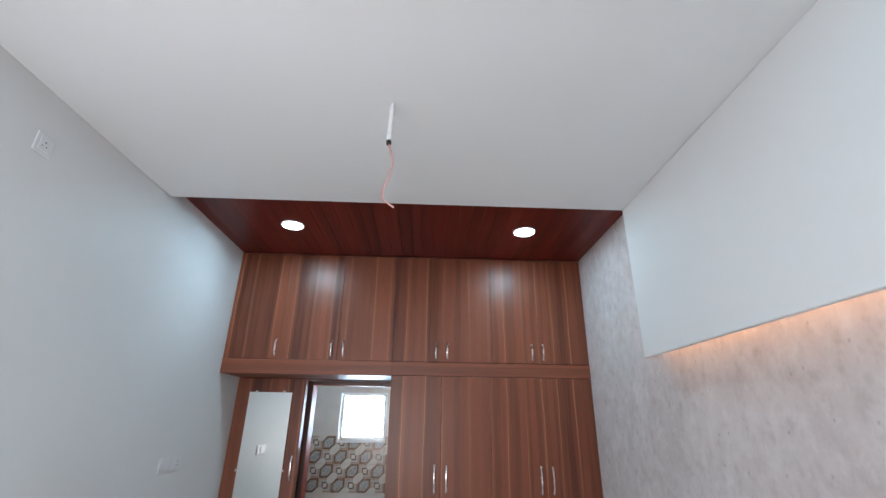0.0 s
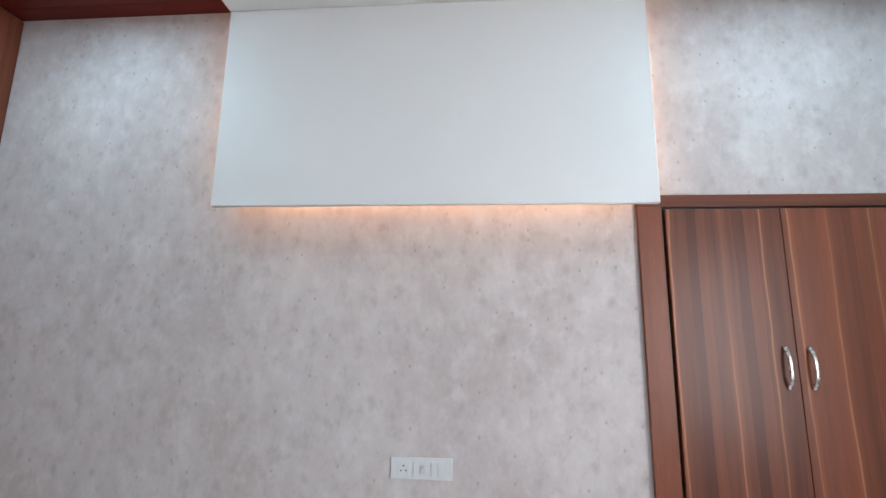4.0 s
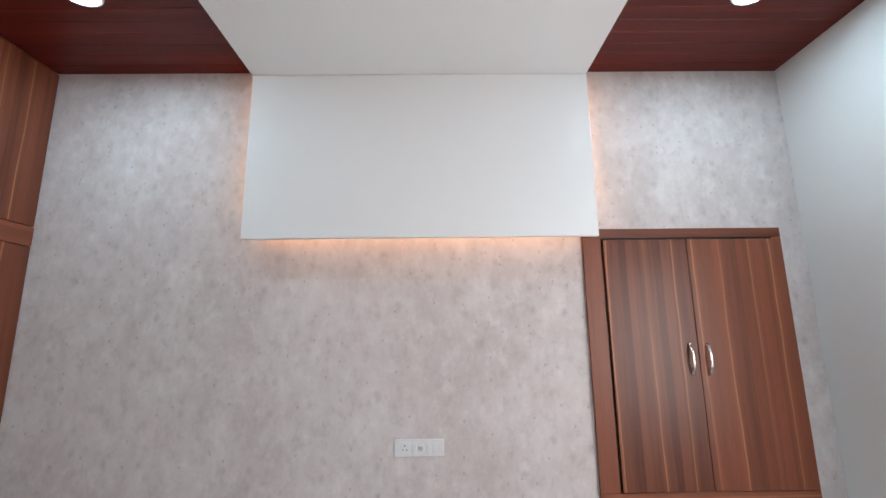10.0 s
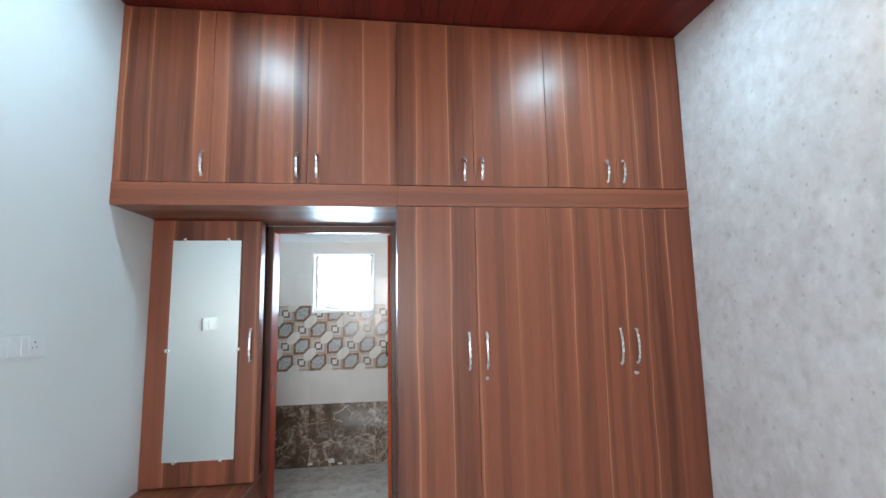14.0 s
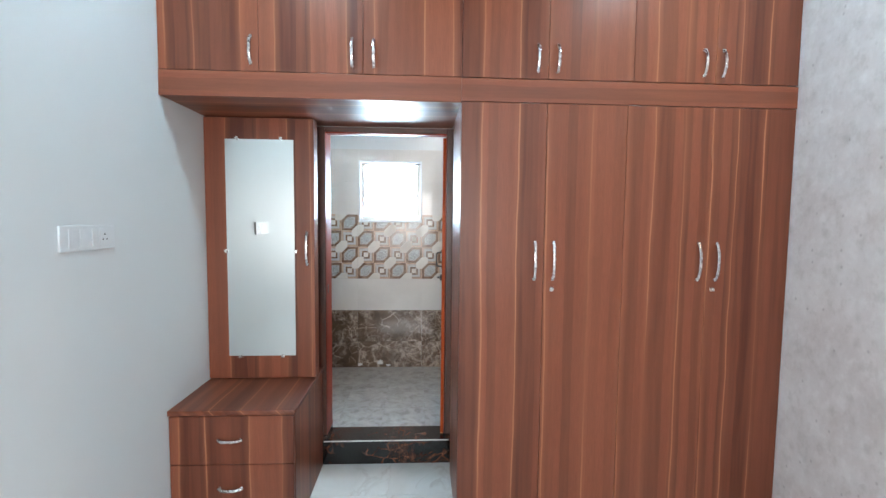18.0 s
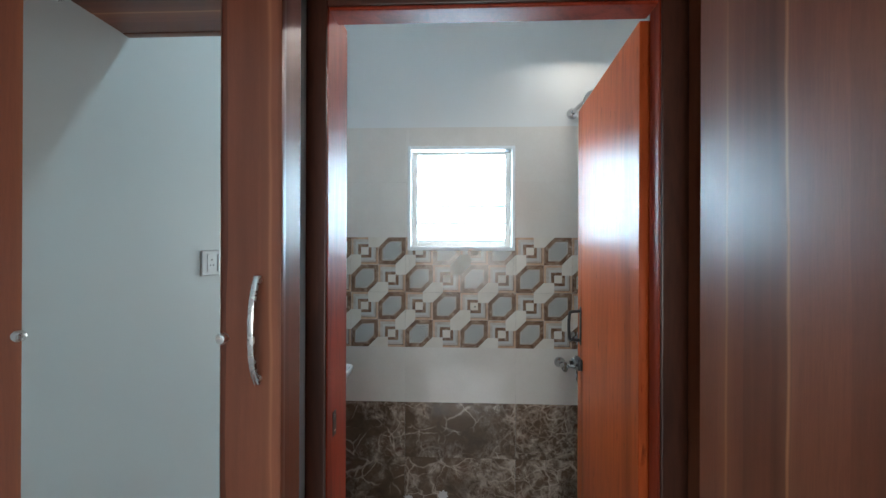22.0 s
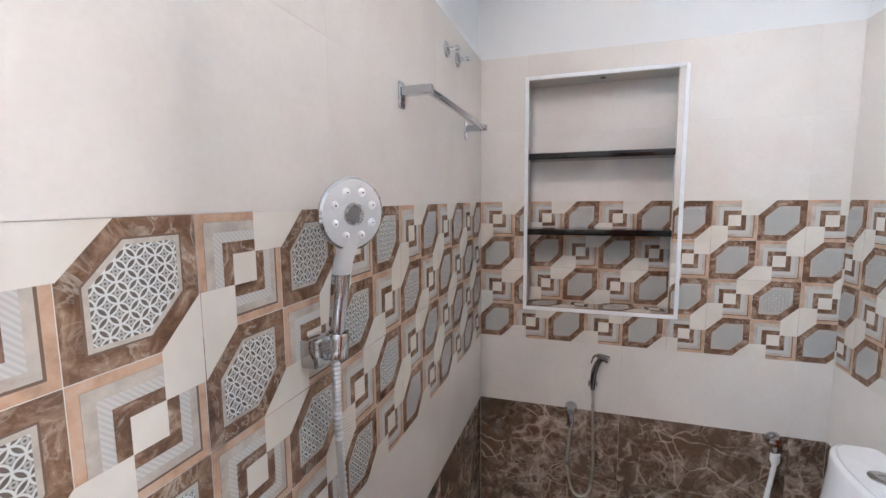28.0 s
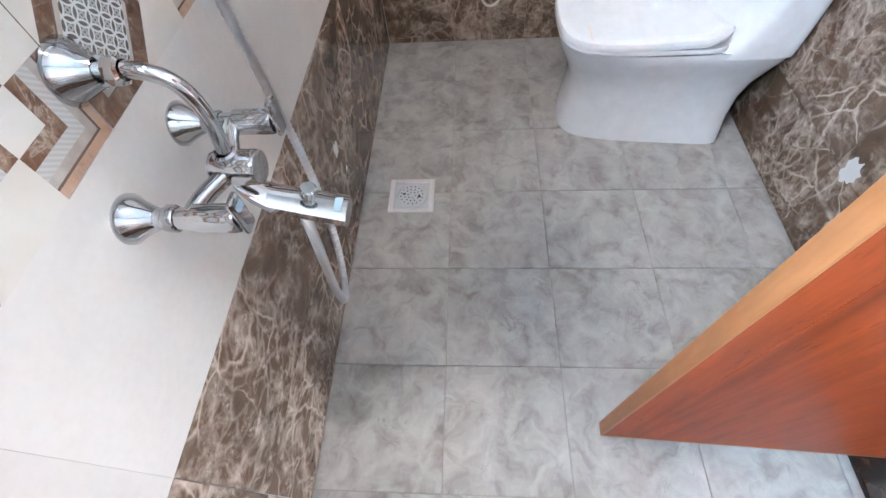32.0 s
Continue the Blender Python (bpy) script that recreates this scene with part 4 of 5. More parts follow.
def pattern_mesh(u0, u1, z0, z1):
    """One decorated tile of 0.3 x 0.3 m, cut to a part of itself; its print lies in thin raised layers."""
    key = tuple(round(v, 3) for v in (u0, u1, z0, z1))
    if key in pattern_meshes:
        return pattern_meshes[key]
    bm = bmesh.new()
    L = 0.00035

    def sq(cx, cz, h, lay, mat):
        poly(bm, [(cx - h, cz - h), (cx + h, cz - h), (cx + h, cz + h), (cx - h, cz + h)], -L * lay, mat)

    def six(cx, cz, h, cut, lay, mat):
        poly(bm, [(cx - h, cz - h), (cx + h - cut, cz - h), (cx + h, cz - h + cut), (cx + h, cz + h), (cx - h + cut, cz + h), (cx - h, cz + h - cut)], -L * lay, mat)

    for i, j in ((0, 0), (1, 1)):
        cx, cz = (i + 0.5) * A, 0.3 - (j + 0.5) * A
        sq(cx, cz, A * 0.497, 1, 0)
        sq(cx, cz, A * 0.425, 2, 6)
        sq(cx - A * 0.010, cz + A * 0.010, A * 0.414, 3, 2)
        sq(cx, cz, A * 0.335, 4, 3)
        sq(cx, cz, A * 0.245, 5, 1)
    for i, j in ((1, 0), (0, 1)):
        cx, cz = (i + 0.5) * A, 0.3 - (j + 0.5) * A
        sq(cx, cz, A * 0.497, 1, 1)
        six(cx, cz, A * 0.365, A * 0.285, 2, 6)
        six(cx, cz, A * 0.350, A * 0.275, 3, 2)
        six(cx, cz, A * 0.315, A * 0.255, 4, 4)
    w, c = A * 0.366, A * 0.375
    for cx, cz in ((0, A), (2 * A, A), (A, 0), (A, 2 * A)):
        poly(bm, [(cx - w, cz - w), (cx - w + c, cz - w), (cx + w, cz + w - c), (cx + w, cz + w), (cx + w - c, cz + w), (cx - w, cz - w + c)], -L * 6, 5)
    for i, j in ((0, 0), (1, 1)):
        sq((i + 0.5) * A, 0.3 - (j + 0.5) * A, A * 0.138, 7, 5)
    tile_bm_clip(bm, max(u0, 0) + GAPW, u1 - GAPW, z0 + GAPW, z1 - GAPW)
    bm.normal_update()
    for f in bm.faces:
        if f.normal.y > 0:
            f.normal_flip()
    printed = set(bm.faces)
    box(bm, max(u0, 0) + GAPW, u1 - GAPW, 0, 0.012, z0 + GAPW, z1 - GAPW)
    for f in bm.faces:
        if f not in printed:
            f.material_index = 7
    me = bpy.data.meshes.new("patterned_tile")
    bm.to_mesh(me)
    bm.free()
    for m in PRINTS:
        me.materials.append(m)
    pattern_meshes[key] = me
    return me


plain_meshes = {}


def plain_mesh(w, h, mat):
    key = (round(w, 3), round(h, 3), mat.name)
    if key not in plain_meshes:
        g = 0.00012 if mat is CREAM else 0.0007
        bm = boxed(g, w - g, 0, 0.012, g, h - g)
        plain_meshes[key] = to_mesh("tile", bm, mat)
    return plain_meshes[key]


def lay(parent, m, u, z, me, name):
    ob = new(name, me)
    ob.parent = parent
    ob.matrix_basis = m @ Matrix.Translation((u, 0, z))
    return ob


def outside(u0, u1, z0, z1, hole):
    """The parts of a rectangle that lie outside the hole."""
    if not hole or u1 <= hole[0] or u0 >= hole[1] or z1 <= hole[2] or z0 >= hole[3]:
        return [(u0, u1, z0, z1)]
    out = []
    a, b = max(u0, hole[0]), min(u1, hole[1])
    if u0 < hole[0]:
        out.append((u0, hole[0], z0, z1))
    if u1 > hole[1]:
        out.append((hole[1], u1, z0, z1))
    if z0 < hole[2]:
        out.append((a, b, z0, hole[2]))
    if z1 > hole[3]:
        out.append((a, b, hole[3], z1))
    return [r for r in out if r[1] - r[0] > 0.004 and r[3] - r[2] > 0.004]


def tiled_wall(name, label, m, length, start, hole=None, z0=BF, z1=TILE_TOP, band_start=None):
    wall = tagged(new(name, to_mesh(name, boxed(0, length, 0.013, 0.0185, z0, z1) if not hole else hole_sheet(length, z0, z1, hole), GROUT_PALE)), label, "wall", "", "structure")
    wall.matrix_basis = m
    e = Matrix.Identity(4)
    rows = ((0.0, 0.3, "dado", 0.6), (0.3, 0.6, "dado", 0.6), (0.6, 0.9, "cream", 0.6), (0.9, 1.2, "print", 0.3), (1.2, 1.5, "print", 0.3), (1.5, 1.8, "cream", 0.6), (1.8, 2.1, "cream", 0.6))
    for a, b, kind, w in rows:
        if b <= z0 or a >= z1:
            continue
        u = (band_start if kind == "print" and band_start is not None else start)
        while u < length - 0.004:
            c, d = max(u, 0.0), min(u + w, length)
            if d - c > 0.006:
                for r in outside(c, d, max(a, z0), min(b, z1), hole):
                    if kind == "print":
                        lay(wall, e, u, a, pattern_mesh(r[0] - u, r[1] - u, r[2] - a, r[3] - a), "patterned_tile")
                    else:
                        lay(wall, e, r[0], r[2], plain_mesh(r[1] - r[0], r[3] - r[2], DADO if kind == "dado" else CREAM), "marble_tile" if kind == "dado" else "tile")
            u += w
    return wall


def hole_sheet(length, z0, z1, hole):
    bm = bmesh.new()
    for r in outside(0, length, z0, z1, hole):
        box(bm, r[0], r[1], 0.013, 0.0185, r[2], r[3])
    return bm


NL = BATH_E - BATH_W + 0.010
SL = -BATH_S
WIN = (-0.655, -0.090, 1.437, 1.987)
NU0 = -(BATH_W - 0.010)
tiled_wall("wall_tiles_north", "cream, patterned and dark marble wall tiles round the window", N_WALL, NL, 0.0, (WIN[0] + NU0, WIN[1] + NU0, WIN[2], WIN[3]))
NICHE = (0.200, 0.765, 1.044, 2.000)
tiled_wall("wall_tiles_east", "cream, patterned and dark marble wall tiles round a shelf niche", E_WALL, SL, 0.0, NICHE)
# the partition wall's bathroom face, split by the doorway
S_R = wall_frame((BATH_E, BATH_S, 0.0), (-1, 0, 0), (0, 1, 0))
S_L = wall_frame((-0.713, -1.161, 0.0), (-1, 0, 0), (0, 1, 0))
REVEAL = wall_frame((-0.700, -1.355, 0.0), (0, 1, 0), (1, 0, 0))
tiled_wall("wall_tiles_south", "cream, patterned and dark marble wall tiles behind the toilet", S_R, BATH_E - 0.127, -0.191, band_start=-0.191)
tiled_wall("wall_tiles_south_west", "cream, patterned and dark marble wall tiles beside the doorway", S_L, -0.713 - BATH_W, -0.10)
tiled_wall("wall_tiles_reveal", "patterned and dark marble tiles in the doorway's reveal", REVEAL, 0.195, 0.0)
tiled_wall("wall_tiles_over_door", "cream wall tiles over the doorway", wall_frame((0.124, BATH_S, 0.0), (-1, 0, 0), (0, 1, 0)), 0.836, 0.0, z0=2.013)
tiled_wall("wall_tiles_west", "cream, patterned and dark marble wall tiles over the basin", W_WALL, SL, SL - 1.5)

# niche: tiled inside, white trim, two black shelves
niche = thing("wall_niche", (1.80, -0.495, 1.044), "tiled wall niche with white trim", "niche", kind="structure")
part("side", boxed(BATH_E - 0.0, 1.868, -0.199, -0.187, 1.032, 2.012), CREAM, niche, soft=False)
part("side", boxed(BATH_E - 0.0, 1.868, -0.803, -0.791, 1.032, 2.012), CREAM, niche, soft=False)
part("head", boxed(BATH_E - 0.0, 1.868, -0.791, -0.199, 2.001, 2.012), CREAM, niche, soft=False)
part("sill", boxed(BATH_E - 0.0, 1.868, -0.791, -0.199, 1.0304, 1.0322), CREAM, niche, soft=False)
NB = wall_frame((1.868, -0.200, 0.0), (0, -1, 0), (-1, 0, 0))
for a, b in ((1.044, 1.2), (1.2, 1.5)):
    for u in (0.0, 0.3):
        base = 0.9 if a < 1.2 else 1.2
        ob = new("patterned_tile", pattern_mesh(0, min(0.3, 0.590 - u), a - base, b - base))
        ob.parent = niche
        ob.matrix_basis = Matrix.Translation(-niche.location) @ NB @ Matrix.Translation((u, 0, base))
SB = Matrix(((0, -1, 0), (0, 0, -1), (1, 0, 0))).transposed().to_4x4()
SB.translation = (BATH_E + 0.001, -0.201, 1.0455)
for u in (0.0, 0.3):
    ob = new("patterned_tile", pattern_mesh(0, min(0.3, 0.588 - u), 0.0, 0.138))
    ob.parent = niche
    ob.matrix_basis = Matrix.Translation(-niche.location) @ SB @ Matrix.Translation((u, 0, 0))
part("corner_gap", boxed(1.775, 1.800, -0.505, -0.485, 1.9995, 2.0008), BLACK_RUBBER, niche, "small dark chip in the niche head", soft=False)
for a, b in ((1.5, 1.8), (1.8, 2.0)):
    ob = new("tile", plain_mesh(0.59, b - a, CREAM))
    ob.parent = niche
    ob.matrix_basis = Matrix.Translation(-niche.location) @ NB @ Matrix.Translation((0, 0, a))
for a in ((-0.205, -0.190, 1.030, 2.014), (-0.800, -0.785, 1.030, 2.014)):
    part("trim", boxed(BATH_E - 0.008, BATH_E - 0.0006, *a, bevel=0.003), TRIM_WHITE, niche, "white edge trim")
for a in ((-0.785, -0.205, 1.030, 1.046), (-0.785, -0.205, 1.998, 2.014)):
    part("trim", boxed(BATH_E - 0.0078, BATH_E - 0.0006, *a, bevel=0.003), TRIM_WHITE, niche, "white edge trim")
for z in (1.690, 1.372):
    single("shelf", boxed(BATH_E + 0.004, 1.866, -0.790, -0.200, z - 0.014, z + 0.012, bevel=0.0015), SHELF_STONE, "polished black granite shelf in the niche", "shelf", "niche shelves")

# window: tiled reveal, white trim, frame, glass louvres
w2 = thing("window_2", (-0.372, 0.08, 1.437), "bathroom window with frosted glass louvres in a white frame", "window", kind="structure")
for a in ((-0.657, -0.646, 1.437, 1.987), (-0.099, -0.088, 1.437, 1.987)):
    part("reveal", boxed(a[0], a[1], 0.0, 0.128, a[2], a[3]), CREAM, w2, "cream tiled window reveal", soft=False)
part("reveal", boxed(-0.646, -0.099, 0.0, 0.128, 1.437, 1.448), CREAM, w2, "cream tiled window reveal", soft=False)
part("reveal", boxed(-0.646, -0.099, 0.0, 0.128, 1.976, 1.987), CREAM, w2, "cream tiled window reveal", soft=False)
for a in ((-0.664, -0.647, 1.428, 1.997), (-0.098, -0.081, 1.428, 1.997)):
    part("trim", boxed(a[0], a[1], -0.010, 0.004, a[2], a[3], bevel=0.004), TRIM_WHITE, w2, "white edge trim")
for a in ((1.428, 1.449), (1.977, 1.997)):
    part("trim", boxed(-0.647, -0.098, -0.0098, 0.004, a[0], a[1], bevel=0.004), TRIM_WHITE, w2, "white edge trim")
part("window_frame", boxed(-0.646, -0.617, 0.066, 0.110, 1.448, 1.976, bevel=0.002), CREAM, w2)
part("window_frame", boxed(-0.128, -0.099, 0.066, 0.110, 1.448, 1.976, bevel=0.002), CREAM, w2)
part("window_frame", boxed(-0.617, -0.128, 0.066, 0.110, 1.448, 1.480, bevel=0.002), CREAM, w2)
part("window_frame", boxed(-0.617, -0.128, 0.066, 0.110, 1.962, 1.976, bevel=0.002), CREAM, w2)
for i in range(5):
    z = 1.484 + 0.0965 * i
    bm = boxed(-0.614, -0.131, -0.0022, 0.0022, 0, 0.108, bevel=0.0008, seg=1)
    bmesh.ops.transform(bm, matrix=Matrix.Translation((0, 0.075, z)) @ Matrix.Rotation(radians(-14), 4, "X"), verts=bm.verts)
    g = part("louvre", bm, GLASS, w2, "frosted glass louvre", soft=False)
    g.visible_shadow = False
    bm = boxed(-0.616, -0.129, -0.0035, 0.0035, -0.006, 0.003)
    bmesh.ops.transform(bm, matrix=Matrix.Translation((0, 0.075, z)) @ Matrix.Rotation(radians(-14), 4, "X"), verts=bm.verts)
    part("louvre_edge", bm, BLUE_EDGE, g, "bluish glass edge", soft=False)
    for x in (-0.6165, -0.1285):
        part("louvre_clip", boxed(x - 0.006, x + 0.006, 0.060, 0.074, z - 0.006, z + 0.012, bevel=0.001), TRIM_WHITE, g)
part("corner_chip", boxed(-0.135, -0.104, -0.004, 0.03, 1.970, 1.9755), BLACK_RUBBER, w2, "dark gap at the window's corner", soft=False)
tagged(new("backdrop", to_mesh("backdrop", boxed(-3.0, 2.4, 1.2, 1.22, -1.0, 4.5), DAY_GLOW)), "bright hazy daylight outside the bathroom window", "sky", "", "structure")

# floor tiles
bath_tile = {}
bf = tagged(new("bathroom_floor", to_mesh("bathroom_floor", boxed(WEST, EAST, PART_N, 0.018, BF - 0.0095, BF - 0.004), GROUT)), "grey marbled bathroom floor tiles", "floor", "", "structure")


def floor_tile(x0, x1, y0, y1, parent, mat, name, store, z, th):
    key = (round(x1 - x0, 3), round(y1 - y0, 3))
    if key not in store:
        store[key] = to_mesh(name, boxed(-(x1 - x0) / 2 + 0.0008, (x1 - x0) / 2 - 0.0008, -(y1 - y0) / 2 + 0.0008, (y1 - y0) / 2 - 0.0008, -th, 0, bevel=0.001, seg=1), mat)
    ob = new(name, store[key])
    ob.parent = parent
    ob.location = ((x0 + x1) / 2, (y0 + y1) / 2, z)


xs = [BATH_W] + [0.249 + 0.3 * k for k in range(-5, 5)] + [BATH_E]
ys = [BATH_S] + [-0.302 - 0.3 * k for k in range(3, -1, -1)] + [0.0]
for x0, x1 in zip(xs, xs[1:]):
    for y0, y1 in zip(ys, ys[1:]):
        if x1 - x0 > 0.01 and y1 - y0 > 0.01:
            floor_tile(x0, x1, y0, y1, bf, BATH_FLOOR, "tile", bath_tile, BF, 0.008)
bed_tile = {}
bdf = tagged(new("floor", to_mesh("floor", boxed(WEST, EAST, SOUTH, PART_S, FLOOR - 0.011, FLOOR - 0.006), GROUT_PALE)), "glossy white marble bedroom floor tiles", "floor", "", "structure")
xs = [WEST] + [WEST + 0.42 + 0.6 * k for k in range(5)] + [EAST]
ys = [SOUTH] + [SOUTH + 0.35 + 0.6 * k for k in range(8)] + [PART_S]
for x0, x1 in zip(xs, xs[1:]):
    for y0, y1 in zip(ys, ys[1:]):
        if x1 - x0 > 0.01 and y1 - y0 > 0.01:
            floor_tile(x0, x1, y0, y1, bdf, MARBLE_FLOOR, "tile", bed_tile, FLOOR, 0.010)

# floor drain
DX, DY = 0.833, -0.168
fd = thing("floor_drain", (DX, DY, BF), "square steel floor drain with a round grate", "drain")
bm = bmesh.new()
for x0, x1, y0, y1 in ((-0.072, 0.072, -0.077, -0.058), (-0.072, 0.072, 0.058, 0.077), (-0.072, -0.056, -0.0578, 0.0578), (0.056, 0.072, -0.0578, 0.0578)):
    box(bm, DX + x0, DX + x1, DY + y0, DY + y1, BF + 0.0005, BF + 0.0055, 0.0015)
part("rim", bm, PLASTER, fd, "smeared white cement rim")
part("plate", boxed(DX - 0.0555, DX + 0.0555, DY - 0.0573, DY + 0.0573, BF + 0.0005, BF + 0.0022, bevel=0.0005), PLASTIC_GREY, fd)
part("grate", lathe(bmesh.new(), [(0.0535, 0.0022), (0.0535, 0.0060), (0.0505, 0.0072), (0.0475, 0.0060), (0.0465, 0.0044), (0.030, 0.0050), (0, 0.0056)], (DX, DY, BF), (0, 0, 1), 36), PLASTIC_GREY, fd, "round perforated steel grate with a raised ring")
for n, rr in ((6, 0.013), (11, 0.0245), (16, 0.0375)):
    for k in range(n):
        a = 2 * math.pi * (k + 0.3) / n
        part("hole", lathe(bmesh.new(), [(0.0024, 0.0040), (0.0024, 0.0058), (0, 0.0058)], (DX + rr * math.cos(a), DY + rr * math.sin(a), BF), (0, 0, 1), 8), BLACK_RUBBER, fd)
for k in (-1, 1):
    part("slot", boxed(DX - 0.004 + k * 0.006, DX + 0.004 + k * 0.006, DY - 0.005 + k * 0.026, DY + 0.005 + k * 0.026, BF + 0.0046, BF + 0.0061, bevel=0.0006), BLACK_RUBBER, fd)

# toilet: one-piece pan and tank with a flat lid
WX = 1.235
wc = thing("toilet", (WX, -1.0, 0.0), "white glazed one-piece toilet with closed lid", "toilet")


def d_ring(cx, y_back, y_front, hx, z, power=2.7, n=40, back=0.5):
    """A closed outline, flat towards the wall and rounded to the front."""
    out = []
    yc = y_back + (y_front - y_back) * back
    for i in range(n):
        a = 2 * math.pi * i / n
        c, s = math.cos(a), math.sin(a)
        p = power if s > 0 else 9.0
        hy = (y_front - yc) if s > 0 else (yc - y_back)
        out.append((cx + hx * math.copysign(abs(c) ** (2 / p), c), yc + hy * math.copysign(abs(s) ** (2 / p), s), z))
    return out


bm = loft_sections(bmesh.new(), [
    d_ring(WX, -1.236, -0.690, 0.148, BF, 3.4), d_ring(WX, -1.238, -0.692, 0.147, BF + 0.026, 3.4), d_ring(WX, -1.242, -0.700, 0.143, 0.135, 3.3),
    d_ring(WX, -1.252, -0.706, 0.141, 0.205, 3.2), d_ring(WX, -1.268, -0.700, 0.146, 0.262, 3.1), d_ring(WX, -1.292, -0.676, 0.160, 0.314, 3.1),
    d_ring(WX, -1.304, -0.655, 0.178, 0.355, 3.1), d_ring(WX, -1.306, -0.648, 0.184, 0.385, 3.1), d_ring(WX, -1.306, -0.650, 0.183, 0.396, 3.1)])
for v in bm.verts:  # the foot spreads towards the wall
    out = min(1.0, max(0.0, (-0.80 - v.co.y) / 0.40)) * max(0.0, 1.0 - (v.co.z - BF) / 0.16) ** 1.5
    v.co.x += math.copysign(0.040 * out, v.co.x - WX)
part("pan", bm, CERAMIC, wc)
bm = loft_sections(bmesh.new(), [
    d_ring(WX, -1.306, -0.985, 0.186, 0.380, 2.6), d_ring(WX, -1.307, -1.035, 0.187, 0.405, 2.5), d_ring(WX, -1.307, -1.085, 0.187, 0.445, 2.4), d_ring(WX, -1.308, -1.112, 0.187, 0.50, 2.35),
    d_ring(WX, -1.309, -1.130, 0.188, 0.60, 2.3), d_ring(WX, -1.310, -1.142, 0.189, 0.69, 2.3), d_ring(WX, -1.311, -1.144, 0.190, 0.738, 2.3),
    d_ring(WX, -1.310, -1.146, 0.1885, 0.745, 2.3), d_ring(WX, -1.307, -1.152, 0.183, 0.7495, 2.3)])
part("tank", bm, CERAMIC, wc)
bm = loft_sections(bmesh.new(), [
    d_ring(WX, -1.303, -1.160, 0.175, 0.7480, 2.3), d_ring(WX, -1.303, -1.160, 0.175, 0.7520, 2.3), d_ring(WX, -1.302, -1.162, 0.173, 0.7535, 2.3)])
ld = part("tank_lid", bm, CERAMIC, wc, "flat inset cistern lid")
bm = loft_sections(bmesh.new(), [d_ring(WX, -1.3055, -1.1575, 0.1778, 0.7485, 2.3), d_ring(WX, -1.3055, -1.1575, 0.1778, 0.7500, 2.3)])
part("lid_seam", bm, PLASTIC_GREY, wc, "narrow grey seam round the lid")
part("flush_button", lathe(bmesh.new(), [(0.034, 0.0), (0.034, 0.004), (0.030, 0.0065), (0.012, 0.0065), (0.0115, 0.005), (0, 0.005)], (WX, -1.225, 0.752), (0, 0, 1), 28), CHROME, ld, "round chrome flush button")
bm = loft_sections(bmesh.new(), [
    d_ring(WX, -1.115, -0.648, 0.179, 0.398, 3.6), d_ring(WX, -1.118, -0.640, 0.186, 0.402, 3.6), d_ring(WX, -1.118, -0.638, 0.188, 0.410, 3.6), d_ring(WX, -1.116, -0.641, 0.185, 0.4165, 3.6)])
part("seat", bm, CERAMIC, wc)
bm = loft_sections(bmesh.new(), [
    d_ring(WX, -1.113, -0.638, 0.188, 0.4172, 3.6), d_ring(WX, -1.114, -0.637, 0.189, 0.422, 3.6), d_ring(WX, -1.114, -0.637, 0.189, 0.432, 3.6), d_ring(WX, -1.110, -0.642, 0.184, 0.439, 3.6), d_ring(WX, -1.09, -0.665, 0.165, 0.4415, 3.6)])
for v in bm.verts:
    rise = min(1.0, max(0.0, (-0.990 - v.co.y) / 0.112))
    wing = min(1.0, abs(v.co.x - WX) / 0.185) ** 2
    v.co.z += 0.040 * rise * rise * (0.25 + 0.75 * wing)
    v.co.y += 0.030 * rise * (1.0 - wing)
lid = part("lid", bm, CERAMIC, wc)
# thin peach strips across and along the lid
for y in (-0.72, -0.83, -0.95):
    part("lid_strip", boxed(WX - 0.160, WX + 0.160, y - 0.004, y + 0.004, 0.4412, 0.4418), PEACH_STRIP, lid, "faint thin peach strip on the lid", soft=False)
for x in (WX - 0.075, WX + 0.06):
    part("lid_strip", boxed(x - 0.003, x + 0.003, -0.97, -0.69, 0.4411, 0.44165), PEACH_STRIP, lid, "faint thin peach strip on the lid", soft=False)
bm = loft_sections(bmesh.new(), [super_ring(WX, -1.110, 0.430, 0.150, 0.018, 4), super_ring(WX, -1.118, 0.438, 0.148, 0.010, 4), super_ring(WX, -1.120, 0.442, 0.146, 0.006, 4)])
part("lid_hinge", bm, CERAMIC, wc)
part("fixing_cap", lathe(bmesh.new(), [(0.012, 0.0), (0.011, 0.004), (0, 0.005)], (WX + 0.168, -1.182, 0.575), (0.55, 0.83, 0), 14), BLACK_RUBBER, wc)


def flange(bm, p, out, r=0.036):
    lathe(bm, [(r, 0.0), (r, 0.003), (r * 0.80, 0.011), (r * 0.55, 0.025), (r * 0.44, 0.033), (0, 0.033)], p, out, 28)


